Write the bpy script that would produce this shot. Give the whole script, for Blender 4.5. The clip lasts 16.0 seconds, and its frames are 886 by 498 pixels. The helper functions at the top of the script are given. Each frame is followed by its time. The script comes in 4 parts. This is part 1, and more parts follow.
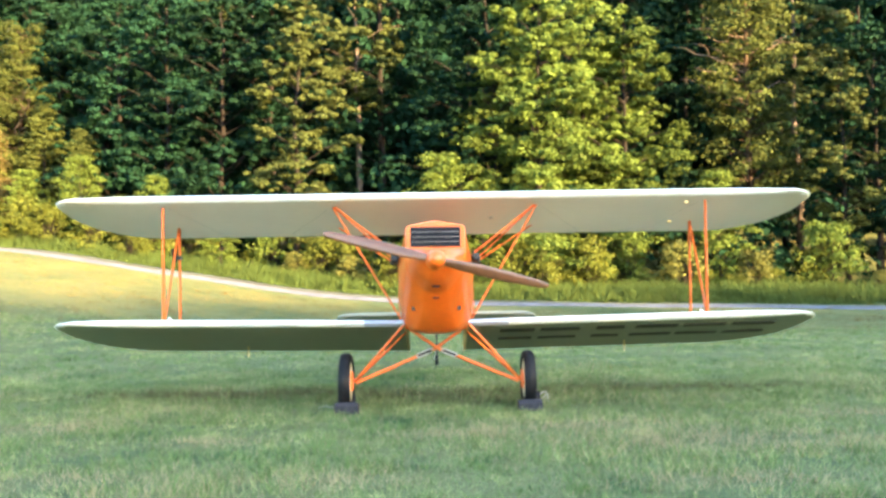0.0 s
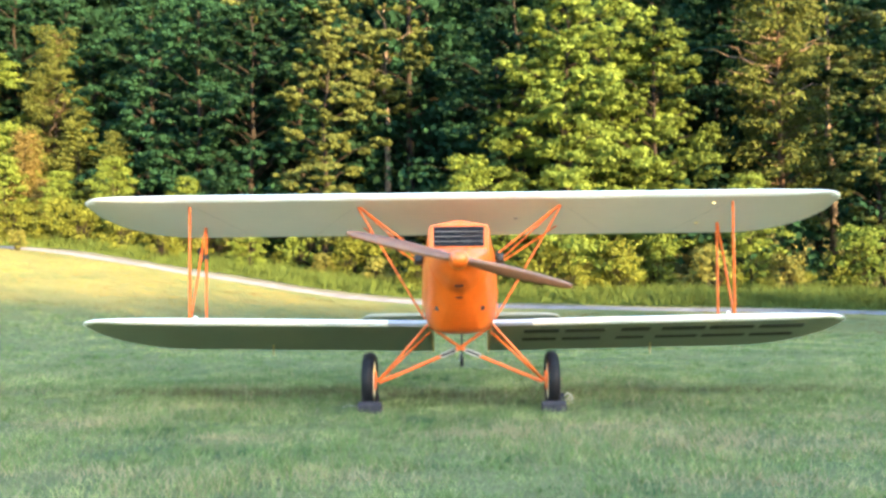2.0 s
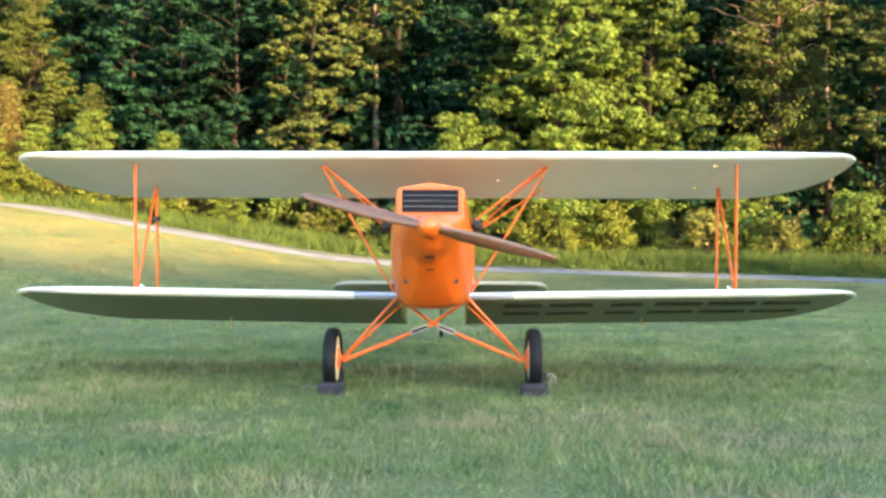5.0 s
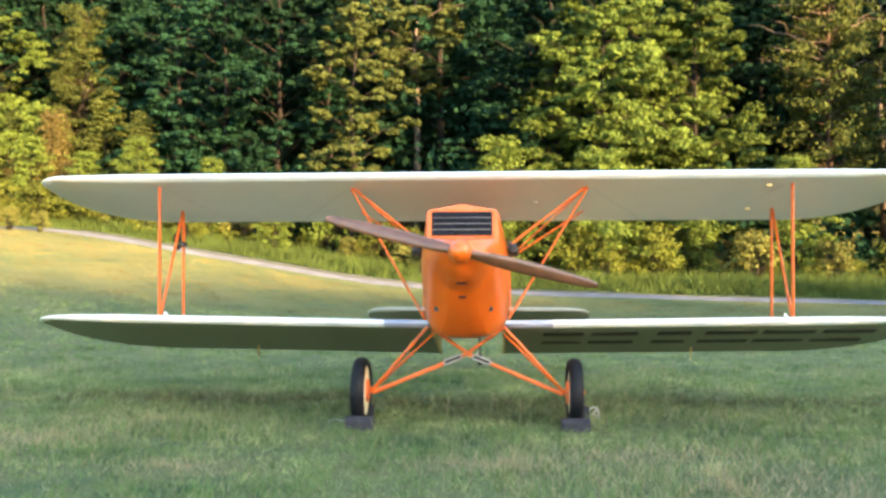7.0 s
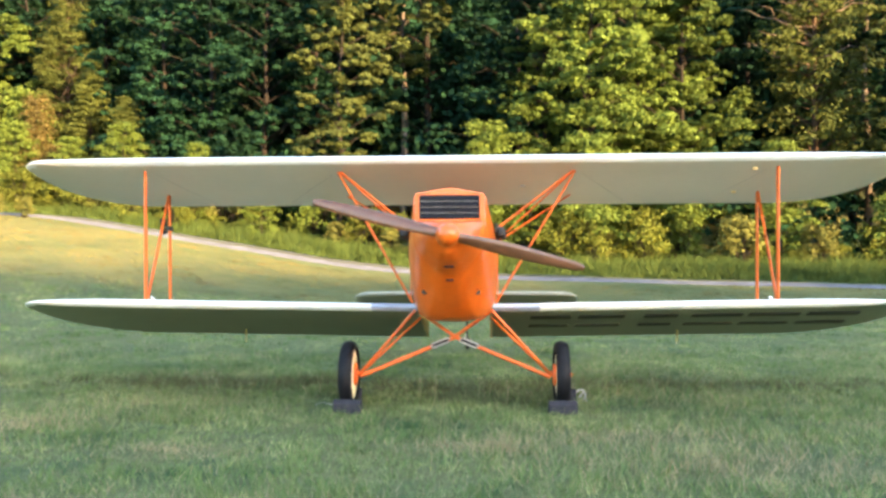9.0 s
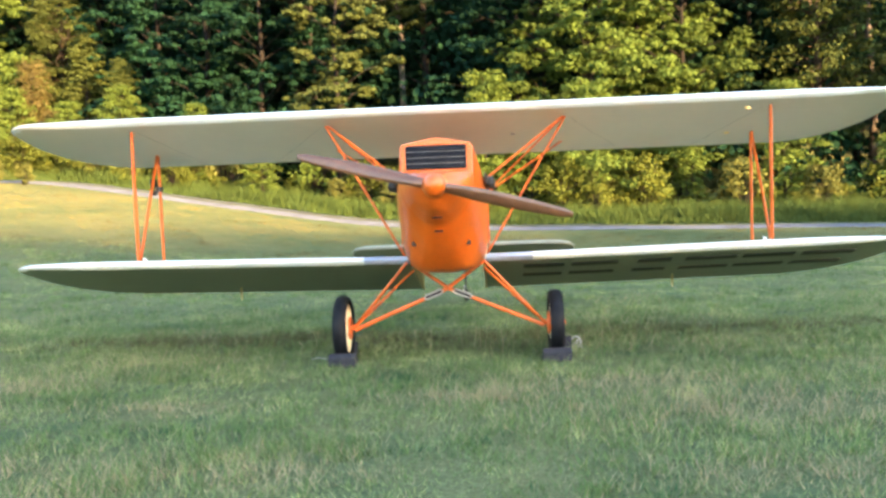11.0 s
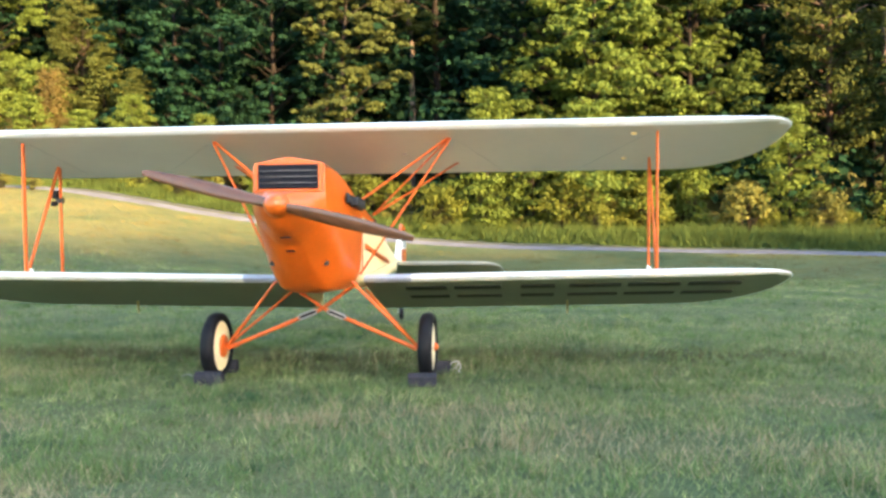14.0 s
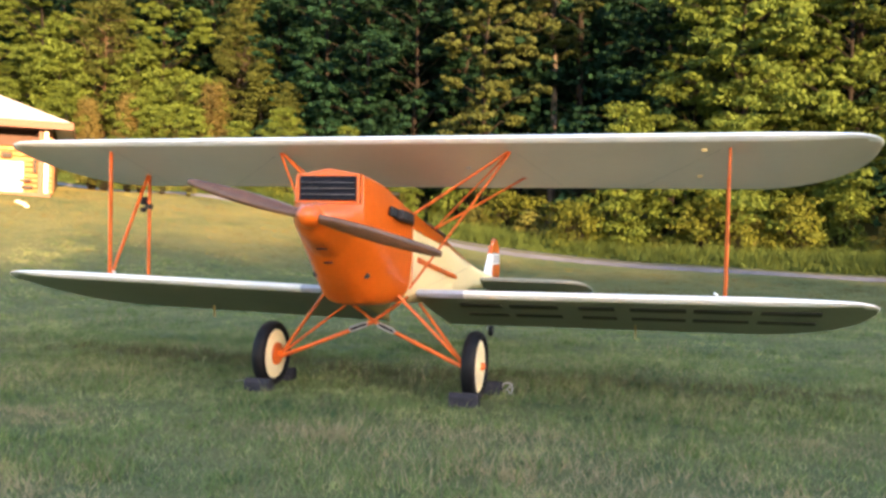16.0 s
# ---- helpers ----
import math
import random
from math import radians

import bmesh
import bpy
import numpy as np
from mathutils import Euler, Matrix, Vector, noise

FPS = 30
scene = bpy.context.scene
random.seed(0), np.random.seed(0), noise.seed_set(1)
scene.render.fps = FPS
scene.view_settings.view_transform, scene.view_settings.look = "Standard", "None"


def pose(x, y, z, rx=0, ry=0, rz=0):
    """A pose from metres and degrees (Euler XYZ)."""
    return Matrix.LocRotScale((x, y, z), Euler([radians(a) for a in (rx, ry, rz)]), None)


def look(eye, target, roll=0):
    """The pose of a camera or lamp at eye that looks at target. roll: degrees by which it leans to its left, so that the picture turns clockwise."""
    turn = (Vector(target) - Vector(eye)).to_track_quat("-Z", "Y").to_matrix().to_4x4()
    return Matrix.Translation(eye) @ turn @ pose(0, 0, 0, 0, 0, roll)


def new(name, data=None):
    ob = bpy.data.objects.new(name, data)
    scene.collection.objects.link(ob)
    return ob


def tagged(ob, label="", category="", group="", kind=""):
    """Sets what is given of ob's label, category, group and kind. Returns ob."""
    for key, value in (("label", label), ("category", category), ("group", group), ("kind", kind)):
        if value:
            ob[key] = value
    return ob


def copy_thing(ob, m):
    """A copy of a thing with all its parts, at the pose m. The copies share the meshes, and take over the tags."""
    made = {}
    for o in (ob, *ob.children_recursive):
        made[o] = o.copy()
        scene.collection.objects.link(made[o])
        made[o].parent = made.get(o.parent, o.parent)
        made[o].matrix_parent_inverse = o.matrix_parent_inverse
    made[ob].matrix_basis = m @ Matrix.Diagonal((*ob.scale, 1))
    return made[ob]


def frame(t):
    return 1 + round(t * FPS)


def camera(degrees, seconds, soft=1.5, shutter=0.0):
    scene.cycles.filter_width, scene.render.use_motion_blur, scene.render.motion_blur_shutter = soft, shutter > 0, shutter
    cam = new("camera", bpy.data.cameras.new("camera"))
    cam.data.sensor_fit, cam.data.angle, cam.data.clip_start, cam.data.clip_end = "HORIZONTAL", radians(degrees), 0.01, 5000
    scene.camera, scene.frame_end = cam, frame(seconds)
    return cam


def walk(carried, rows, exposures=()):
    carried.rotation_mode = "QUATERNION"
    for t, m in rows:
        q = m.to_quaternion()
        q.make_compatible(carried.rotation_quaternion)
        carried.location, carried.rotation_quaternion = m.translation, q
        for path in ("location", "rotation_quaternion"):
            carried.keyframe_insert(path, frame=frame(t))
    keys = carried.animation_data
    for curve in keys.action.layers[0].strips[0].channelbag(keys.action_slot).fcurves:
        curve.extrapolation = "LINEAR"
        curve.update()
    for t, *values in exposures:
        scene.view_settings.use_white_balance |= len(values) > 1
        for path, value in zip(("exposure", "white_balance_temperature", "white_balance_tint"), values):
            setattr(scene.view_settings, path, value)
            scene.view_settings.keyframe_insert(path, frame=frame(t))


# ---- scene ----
cam = camera(54.9, 16.0, soft=2.9)
PATH = [
    (0, (-0.006, 0.177, 1.337), (0.013, 2.175, 1.435), -0.9),
    (0.5, (-0.023, 0.178, 1.315), (-0.075, 2.172, 1.454), -0.3),
    (1, (0.018, 0.172, 1.314), (-0.069, 2.166, 1.447), -0.2),
    (1.5, (0.008, 0.18, 1.315), (-0.052, 2.176, 1.431), -0.3),
    (2, (0.049, 0.193, 1.3), (0.001, 2.19, 1.406), -0.5),
    (2.5, (0.099, 0.253, 1.275), (0.017, 2.25, 1.361), -0.1),
    (3, (0.072, 0.426, 1.266), (-0.008, 2.423, 1.329), 0.3),
    (3.5, (0.11, 0.617, 1.282), (0.038, 2.615, 1.315), -0.0),
    (3.7, (0.122, 0.686, 1.296), (0.112, 2.686, 1.299), 0.1),
    (5.8, (0.282, 1.52, 1.45), (0.196, 3.518, 1.489), 0.4),
    (6, (0.286, 1.578, 1.433), (0.153, 3.572, 1.497), 0.6),
    (6.5, (0.352, 1.677, 1.451), (0.198, 3.67, 1.5), 0.3),
    (7, (0.332, 1.719, 1.441), (0.201, 3.714, 1.507), -0.0),
    (7.5, (0.325, 1.72, 1.441), (0.213, 3.717, 1.489), -0.0),
    (8, (0.333, 1.715, 1.435), (0.243, 3.713, 1.459), -0.1),
    (8.5, (0.335, 1.717, 1.442), (0.232, 3.714, 1.468), -0.1),
    (8.7, (0.334, 1.712, 1.433), (0.232, 3.709, 1.465), -0.1),
    (10.8, (0.414, 1.764, 1.4), (0.282, 3.759, 1.358), -1.4),
    (11, (0.482, 1.77, 1.396), (0.365, 3.765, 1.319), -2.1),
    (11.5, (0.606, 1.878, 1.423), (0.629, 3.877, 1.369), -1.8),
    (12, (0.874, 1.948, 1.448), (0.891, 3.947, 1.406), -2.9),
    (12.5, (1.206, 1.917, 1.414), (1.132, 3.915, 1.365), -1.9),
    (13, (1.457, 1.987, 1.418), (1.407, 3.986, 1.42), -0.3),
    (13.5, (1.776, 1.991, 1.443), (1.717, 3.99, 1.42), -0.3),
    (14, (2.062, 1.998, 1.422), (1.876, 3.989, 1.382), -0.5),
    (14.5, (2.284, 2.142, 1.423), (1.965, 4.117, 1.425), 1.3),
    (15, (2.588, 2.194, 1.437), (2.196, 4.155, 1.428), -0.5),
    (15.5, (2.82, 2.216, 1.452), (2.3, 4.146, 1.404), -0.3),
    (16, (3.014, 2.392, 1.448), (2.479, 4.32, 1.438), 1.4),
]
EXPOSURES = [(0, 3.92, 6180, 10), (3.5, 3.83, 6170, 11), (7.0, 3.54, 6360, 13), (8.7, 3.56, 6360, 14), (11.0, 3.57, 6290, 13.5), (13.5, 3.53, 6280, 14), (15.0, 3.16, 6580, 18.5), (15.5, 3.17, 6680, 21), (16.0, 2.95, 6730, 23.5)]
walk(cam, [(t, look(eye, target, roll)) for t, eye, target, roll in PATH], EXPOSURES)

# ---- light ----
SUN_ELEV, SUN_AZ = 9.0, 42.0          # degrees; azimuth swung to the right of straight behind the first eye
SUN_DIR = Vector((math.sin(radians(SUN_AZ)) * math.cos(radians(SUN_ELEV)), -math.cos(radians(SUN_AZ)) * math.cos(radians(SUN_ELEV)), math.sin(radians(SUN_ELEV))))
world = bpy.data.worlds.new("sky")
scene.world = world
world.use_nodes = True
wn = world.node_tree
sky = wn.nodes.new("ShaderNodeTexSky")
sky.sky_type, sky.sun_disc = "NISHITA", False
sky.sun_elevation, sky.sun_rotation = radians(SUN_ELEV), radians(180 - SUN_AZ)
wn.links.new(sky.outputs[0], wn.nodes["Background"].inputs[0])
wn.nodes["Background"].inputs[1].default_value = 0.15
sun = new("sun", bpy.data.lights.new("sun", "SUN"))
sun.data.energy, sun.data.angle, sun.data.color = 5.0, radians(1.0), (1.0, 0.61, 0.24)
sun.matrix_world = look(SUN_DIR * 100, (0, 0, 0))


# ---- materials ----
def material(name, colour, rough=0.6, metal=0.0, vary=0.15, scale=6.0, bump=0.0, bump_scale=60.0, random_ob=0.0, island=0.0, translucent=0.0, coat=0.0, dirt=None, span=None):
    """A procedural material: base colour varied at two scales, fine bump, roughness wear."""
    m = bpy.data.materials.new(name)
    m.use_nodes = True
    nt = m.node_tree
    n, link = nt.nodes, nt.links
    b = n["Principled BSDF"]
    b.inputs["Metallic"].default_value = metal
    b.inputs["Roughness"].default_value = rough
    b.inputs["Coat Weight"].default_value = coat
    if translucent:
        b.inputs["Specular IOR Level"].default_value = 0.06
    geo = n.new("ShaderNodeNewGeometry")
    tex = n.new("ShaderNodeTexCoord")
    big, fine = n.new("ShaderNodeTexNoise"), n.new("ShaderNodeTexNoise")
    for t, s, d in ((big, scale, 4.0), (fine, scale * 9, 6.0)):
        t.inputs["Scale"].default_value, t.inputs["Detail"].default_value = s, d
        link.new(geo.outputs["Position"], t.inputs["Vector"])
    add = n.new("ShaderNodeMath"); add.operation = "MULTIPLY_ADD"
    link.new(fine.outputs[0], add.inputs[0]); add.inputs[1].default_value = 0.5
    link.new(big.outputs[0], add.inputs[2])
    last = add.outputs[0]
    for source, amount in ((random_ob, "ob"), (island, "is")):
        if source:
            x = n.new("ShaderNodeMath"); x.operation = "MULTIPLY_ADD"
            if amount == "ob":
                o = n.new("ShaderNodeObjectInfo"); link.new(o.outputs["Random"], x.inputs[0])
            else:
                link.new(geo.outputs["Random Per Island"], x.inputs[0])
            x.inputs[1].default_value = source
            link.new(last, x.inputs[2])
            last = x.outputs[0]
    ramp = n.new("ShaderNodeMapRange")
    ramp.inputs["From Min"].default_value, ramp.inputs["From Max"].default_value = 0.45, 1.05 + random_ob + island
    if span:
        ramp.inputs["From Min"].default_value, ramp.inputs["From Max"].default_value = span
    link.new(last, ramp.inputs["Value"])
    mix = n.new("ShaderNodeMix"); mix.data_type = "RGBA"
    link.new(ramp.outputs[0], mix.inputs["Factor"])
    lo = [max(0.0, c * (1 - vary)) for c in colour]
    hi = [min(1.0, c * (1 + vary)) for c in colour]
    if dirt:
        lo = list(dirt)
    mix.inputs[6].default_value, mix.inputs[7].default_value = (*lo, 1), (*hi, 1)
    link.new(mix.outputs[2], b.inputs["Base Color"])
    if bump:
        bn, bt = n.new("ShaderNodeBump"), n.new("ShaderNodeTexNoise")
        bt.inputs["Scale"].default_value, bt.inputs["Detail"].default_value = bump_scale, 5.0
        link.new(geo.outputs["Position"], bt.inputs["Vector"])
        link.new(bt.outputs[0], bn.inputs["Height"])
        bn.inputs["Strength"].default_value, bn.inputs["Distance"].default_value = bump, 0.02
        link.new(bn.outputs[0], b.inputs["Normal"])
    if translucent:
        tr, ms = n.new("ShaderNodeBsdfTranslucent"), n.new("ShaderNodeMixShader")
        link.new(mix.outputs[2], tr.inputs[0])
        ms.inputs[0].default_value = translucent
        link.new(b.outputs[0], ms.inputs[1]); link.new(tr.outputs[0], ms.inputs[2])
        link.new(ms.outputs[0], n["Material Output"].inputs[0])
    return m


M_ORANGE = material("orange_paint", (0.58, 0.100, 0.005), 0.32, vary=0.16, scale=2.5, coat=0.15, bump=0.03, bump_scale=12)
M_STRUT = material("orange_strut_paint", (0.62, 0.112, 0.012), 0.4, vary=0.15, scale=8)
M_CREAM = material("cream_fabric", (0.84, 0.68, 0.37), 0.5, vary=0.06, scale=1.5, bump=0.04, bump_scale=180)
M_WING = material("doped_wing_fabric", (0.62, 0.56, 0.44), 0.45, vary=0.05, scale=1.2, bump=0.05, bump_scale=150)
# darker copies of the fabric: shade under wing and tail put into the colour
M_UNDER = material("shade_toned_underside", (0.185, 0.222, 0.155), 0.42, vary=0.08, scale=1.2, bump=0.05, bump_scale=150)
M_TAIL = material("shaded_tail_fabric", (0.24, 0.235, 0.18), 0.5, vary=0.08, scale=1.2, bump=0.05, bump_scale=150)
M_EDGE = material("white_leading_edge", (0.86, 0.86, 0.84), 0.35, vary=0.04, scale=2.0)
M_WALKWAY = material("grey_blue_root_fairing", (0.40, 0.44, 0.56), 0.4, vary=0.1, scale=5)
M_MARK = material("black_marking_paint", (0.030, 0.036, 0.030), 0.6, vary=0.3)
M_BLACK = material("black_shutter_enamel", (0.009, 0.009, 0.013), 0.5, vary=0.3)
M_SOOT = material("sooty_steel", (0.03, 0.028, 0.03), 0.6, metal=0.4, vary=0.4, scale=20)
M_TYRE = material("black_tyre_rubber", (0.006, 0.0065, 0.009), 0.55, vary=0.35, scale=12, bump=0.1)
M_RIM = material("cream_wheel_disc", (0.80, 0.70, 0.46), 0.45, vary=0.08, scale=6)
M_STEEL = material("bare_steel", (0.62, 0.60, 0.58), 0.3, metal=0.9, vary=0.15, scale=20)
M_LINK = material("dull_link_steel", (0.36, 0.34, 0.33), 0.5, metal=0.6, vary=0.25, scale=20)
M_BRASS = material("brass_fitting", (0.75, 0.55, 0.25), 0.35, metal=0.8, vary=0.15, scale=20)
M_WOOD = material("varnished_propeller_wood", (0.11, 0.045, 0.022), 0.35, vary=0.3, scale=14, coat=0.3)
M_LEATHER = material("brown_leather", (0.05, 0.025, 0.015), 0.6, vary=0.3)
M_CHOCK = material("weathered_chock_rubber", (0.028, 0.028, 0.036), 0.85, vary=0.35, scale=15, bump=0.3)
M_ROPE = material("white_rope", (0.34, 0.33, 0.31), 0.8, vary=0.15, scale=40)
M_BARK = material("bark", (0.0095, 0.0085, 0.008), 0.9, vary=0.45, scale=1.6, bump=0.8, bump_scale=8, random_ob=0.2)
M_PALEBARK = material("pale_bark", (0.060, 0.052, 0.046), 0.9, vary=0.6, scale=2.2, bump=0.8, bump_scale=7)
M_LEAF = material("broad_leaves", (0.053, 0.084, 0.018), 0.6, vary=0.6, scale=0.5, random_ob=0.3, island=0.12, translucent=0.35, span=(0.60, 1.20))
M_LEAFGREY = material("grey_green_leaves", (0.046, 0.063, 0.020), 0.6, vary=0.6, scale=0.5, random_ob=0.2, island=0.12, translucent=0.3, span=(0.60, 1.15))
M_PINEBARK = material("red_brown_bark", (0.036, 0.025, 0.018), 0.9, vary=0.45, scale=1.4, bump=0.8, bump_scale=7)
M_DEADWOOD = material("bare_dead_wood", (0.055, 0.042, 0.032), 0.9, vary=0.35, scale=3, bump=0.5, bump_scale=12)
# darkened leaf green: the wood's shade is put into this colour
M_LEAFDARK = material("shade_toned_leaves", (0.0060, 0.0220, 0.0125), 0.8, vary=0.65, scale=0.35, random_ob=0.35, island=0.12, translucent=0.25, span=(0.62, 1.25))
M_NEEDLE = material("pine_needles", (0.034, 0.046, 0.012), 0.7, vary=0.6, scale=0.5, random_ob=0.3, island=0.15, translucent=0.2)
M_SHRUB = material("shrub_leaves", (0.068, 0.088, 0.016), 0.6, vary=0.65, scale=0.9, random_ob=0.3, island=0.15, translucent=0.35)
M_SHRUBPALE = material("pale_shrub_leaves", (0.092, 0.105, 0.030), 0.6, vary=0.55, scale=0.9, random_ob=0.3, island=0.2, translucent=0.35)
M_SAPLING = material("young_leaves", (0.064, 0.099, 0.020), 0.6, vary=0.45, scale=0.6, random_ob=0.3, island=0.2, translucent=0.35)
M_OLIVE = material("olive_scale_leaves", (0.076, 0.066, 0.024), 0.7, vary=0.5, scale=0.7, random_ob=0.3, island=0.2, translucent=0.2)
M_SEDGE = material("tall_verge_grass", (0.044, 0.072, 0.020), 0.7, vary=0.5, scale=0.5, island=0.5, translucent=0.3)
M_ROOF = material("pale_metal_roof", (0.42, 0.37, 0.36), 0.45, vary=0.08, scale=0.8)
M_FASCIA = material("red_brown_trim", (0.075, 0.017, 0.009), 0.6, vary=0.25, scale=3)
M_DARKRED = material("dark_red_band", (0.030, 0.007, 0.005), 0.7, vary=0.3, scale=3)
M_SIDING = material("pale_log_siding", (0.30, 0.155, 0.075), 0.7, vary=0.35, scale=2.0, bump=0.2)
M_GLASS = material("dark_window_glass", (0.02, 0.025, 0.03), 0.08, vary=0.2)
M_STONE = material("pale_stone", (0.50, 0.44, 0.38), 0.85, vary=0.3, scale=5, bump=0.4)

for one in (M_BLACK, M_TYRE, M_MARK, M_BARK, M_PALEBARK, M_PINEBARK, M_CHOCK):      # dull, hardly glossy surfaces
    one.node_tree.nodes["Principled BSDF"].inputs["Specular IOR Level"].default_value = 0.15


def ground_material():
    m = bpy.data.materials.new("mown_grass_ground")
    m.use_nodes = True
    n, link = m.node_tree.nodes, m.node_tree.links
    b = n["Principled BSDF"]
    b.inputs["Roughness"].default_value = 0.9
    b.inputs["Specular IOR Level"].default_value = 0.15
    geo = n.new("ShaderNodeNewGeometry")
    outs = []
    for s, d in ((0.22, 3.0), (1.6, 5.0), (28.0, 6.0)):
        t = n.new("ShaderNodeTexNoise")
        t.inputs["Scale"].default_value, t.inputs["Detail"].default_value = s, d
        link.new(geo.outputs["Position"], t.inputs["Vector"])
        r = n.new("ShaderNodeMapRange")
        r.inputs["From Min"].default_value, r.inputs["From Max"].default_value = 0.35, 0.68
        link.new(t.outputs[0], r.inputs["Value"])
        outs.append(r.outputs[0])
    cols = ((0.060, 0.105, 0.048), (0.140, 0.155, 0.068)), (None, (0.22, 0.19, 0.085)), (None, (0.035, 0.060, 0.016))
    a = n.new("ShaderNodeMix"); a.data_type = "RGBA"
    link.new(outs[0], a.inputs["Factor"])
    a.inputs[6].default_value, a.inputs[7].default_value = (*cols[0][0], 1), (*cols[0][1], 1)
    last = a.outputs[2]
    for o, (_, c), f in ((outs[1], cols[1], 0.45), (outs[2], cols[2], 0.6)):
        k = n.new("ShaderNodeMath"); k.operation = "MULTIPLY"; k.inputs[1].default_value = f
        link.new(o, k.inputs[0])
        x = n.new("ShaderNodeMix"); x.data_type = "RGBA"
        link.new(k.outputs[0], x.inputs["Factor"])
        link.new(last, x.inputs[6]); x.inputs[7].default_value = (*c, 1)
        last = x.outputs[2]
    link.new(last, b.inputs["Base Color"])
    bn = n.new("ShaderNodeBump"); bn.inputs["Strength"].default_value, bn.inputs["Distance"].default_value = 0.7, 0.05
    link.new(outs[2], bn.inputs["Height"]); link.new(bn.outputs[0], b.inputs["Normal"])
    return m


M_GROUND = ground_material()
M_BLADE = material("grass_blades", (0.200, 0.228, 0.094), 0.7, vary=0.5, scale=0.6, island=0.16, translucent=0.3, dirt=(0.050, 0.105, 0.045), span=(0.66, 0.98))
M_TUFT = material("lush_grass_tufts", (0.118, 0.178, 0.062), 0.7, vary=0.6, scale=1.5, island=0.3, translucent=0.3)
M_DRY = material("dry_grass_stalks", (0.265, 0.235, 0.135), 0.8, vary=0.3, scale=3, island=0.4, translucent=0.2)
M_BROWNBLADE = material("brown_grass_blades", (0.105, 0.108, 0.052), 0.8, vary=0.4, scale=2, island=0.3, translucent=0.2)
M_HILL = material("sunny_hill_grass", (0.110, 0.112, 0.042), 0.7, vary=0.6, scale=0.6, island=0.12, translucent=0.3, span=(0.62, 1.02))
M_HILLDRY = material("straw_on_the_hill", (0.140, 0.112, 0.052), 0.8, vary=0.3, scale=2, island=0.3, translucent=0.2)
M_GRAVEL = material("pale_gravel_drive", (0.066, 0.077, 0.106), 0.95, vary=0.35, scale=1.2, bump=0.6, bump_scale=30)
M_CROWN = material("weedy_gravel_middle", (0.036, 0.048, 0.024), 0.95, vary=0.5, scale=1.5, bump=0.6, bump_scale=30)


def screen_material():
    m = bpy.data.materials.new("clear_windscreen")
    m.use_nodes = True
    b = m.node_tree.nodes["Principled BSDF"]
    b.inputs["Base Color"].default_value = (0.9, 0.92, 0.9, 1)
    b.inputs["Transmission Weight"].default_value, b.inputs["Roughness"].default_value, b.inputs["IOR"].default_value = 1.0, 0.05, 1.1
    return m


M_SCREEN = screen_material()


# ---- helpers of the build ----
def part(name, bm, mat, parent=None, label="", smooth=True):
    me = bpy.data.meshes.new(name)
    bmesh.ops.recalc_face_normals(bm, faces=bm.faces)
    bm.to_mesh(me)
    bm.free()
    if smooth:
        me.shade_smooth()
    for one in mat if isinstance(mat, (list, tuple)) else (mat,):
        me.materials.append(one)
    ob = new(name, me)
    if parent:
        ob.parent = parent
    if label:
        tagged(ob, label)
    return ob


def sharp(ob, angle=35):
    ob.data.set_sharp_from_angle(angle=radians(angle))
    return ob


def tube(p0, p1, r0, r1=None, sides=10, bm=None, flat=1.0, along=None):
    """A round or flattened rod from p0 to p1; flat squeezes it across `along`."""
    bm = bm or bmesh.new()
    p0, p1 = Vector(p0), Vector(p1)
    d = (p1 - p0).normalized()
    up = Vector(along) if along else (Vector((0, 0, 1)) if abs(d.z) < 0.9 else Vector((0, 1, 0)))
    u = (up - up.dot(d) * d).normalized()
    v = d.cross(u)
    rings = []
    for p, r in ((p0, r0), (p1, r1 if r1 is not None else r0)):
        rings.append([bm.verts.new(p + r * (math.cos(a) * u + flat * math.sin(a) * v)) for a in (2 * math.pi * k / sides for k in range(sides))])
    for k in range(sides):
        j = (k + 1) % sides
        bm.faces.new((rings[0][k], rings[0][j], rings[1][j], rings[1][k]))
    bm.faces.new(rings[0][::-1])
    bm.faces.new(rings[1])
    return bm


def path_tube(points, radius, sides=8, bm=None, closed=False):
    bm = bm or bmesh.new()
    pts = [Vector(p) for p in points]
    rings = []
    for i, p in enumerate(pts):
        a, b = pts[i - 1 if closed else max(i - 1, 0)], pts[(i + 1) % len(pts) if closed else min(i + 1, len(pts) - 1)]
        d = (b - a).normalized()
        up = Vector((0, 0, 1)) if abs(d.z) < 0.9 else Vector((1, 0, 0))
        u = (up - up.dot(d) * d).normalized()
        v = d.cross(u)
        r = radius[i] if isinstance(radius, (list, tuple)) else radius
        rings.append([bm.verts.new(p + r * (math.cos(t) * u + math.sin(t) * v)) for t in (2 * math.pi * k / sides for k in range(sides))])
    for i in range(len(rings) - (0 if closed else 1)):
        a, b = rings[i], rings[(i + 1) % len(rings)]
        for k in range(sides):
            j = (k + 1) % sides
            bm.faces.new((a[k], a[j], b[j], b[k]))
    if not closed:
        bm.faces.new(rings[0][::-1])
        bm.faces.new(rings[-1])
    return bm


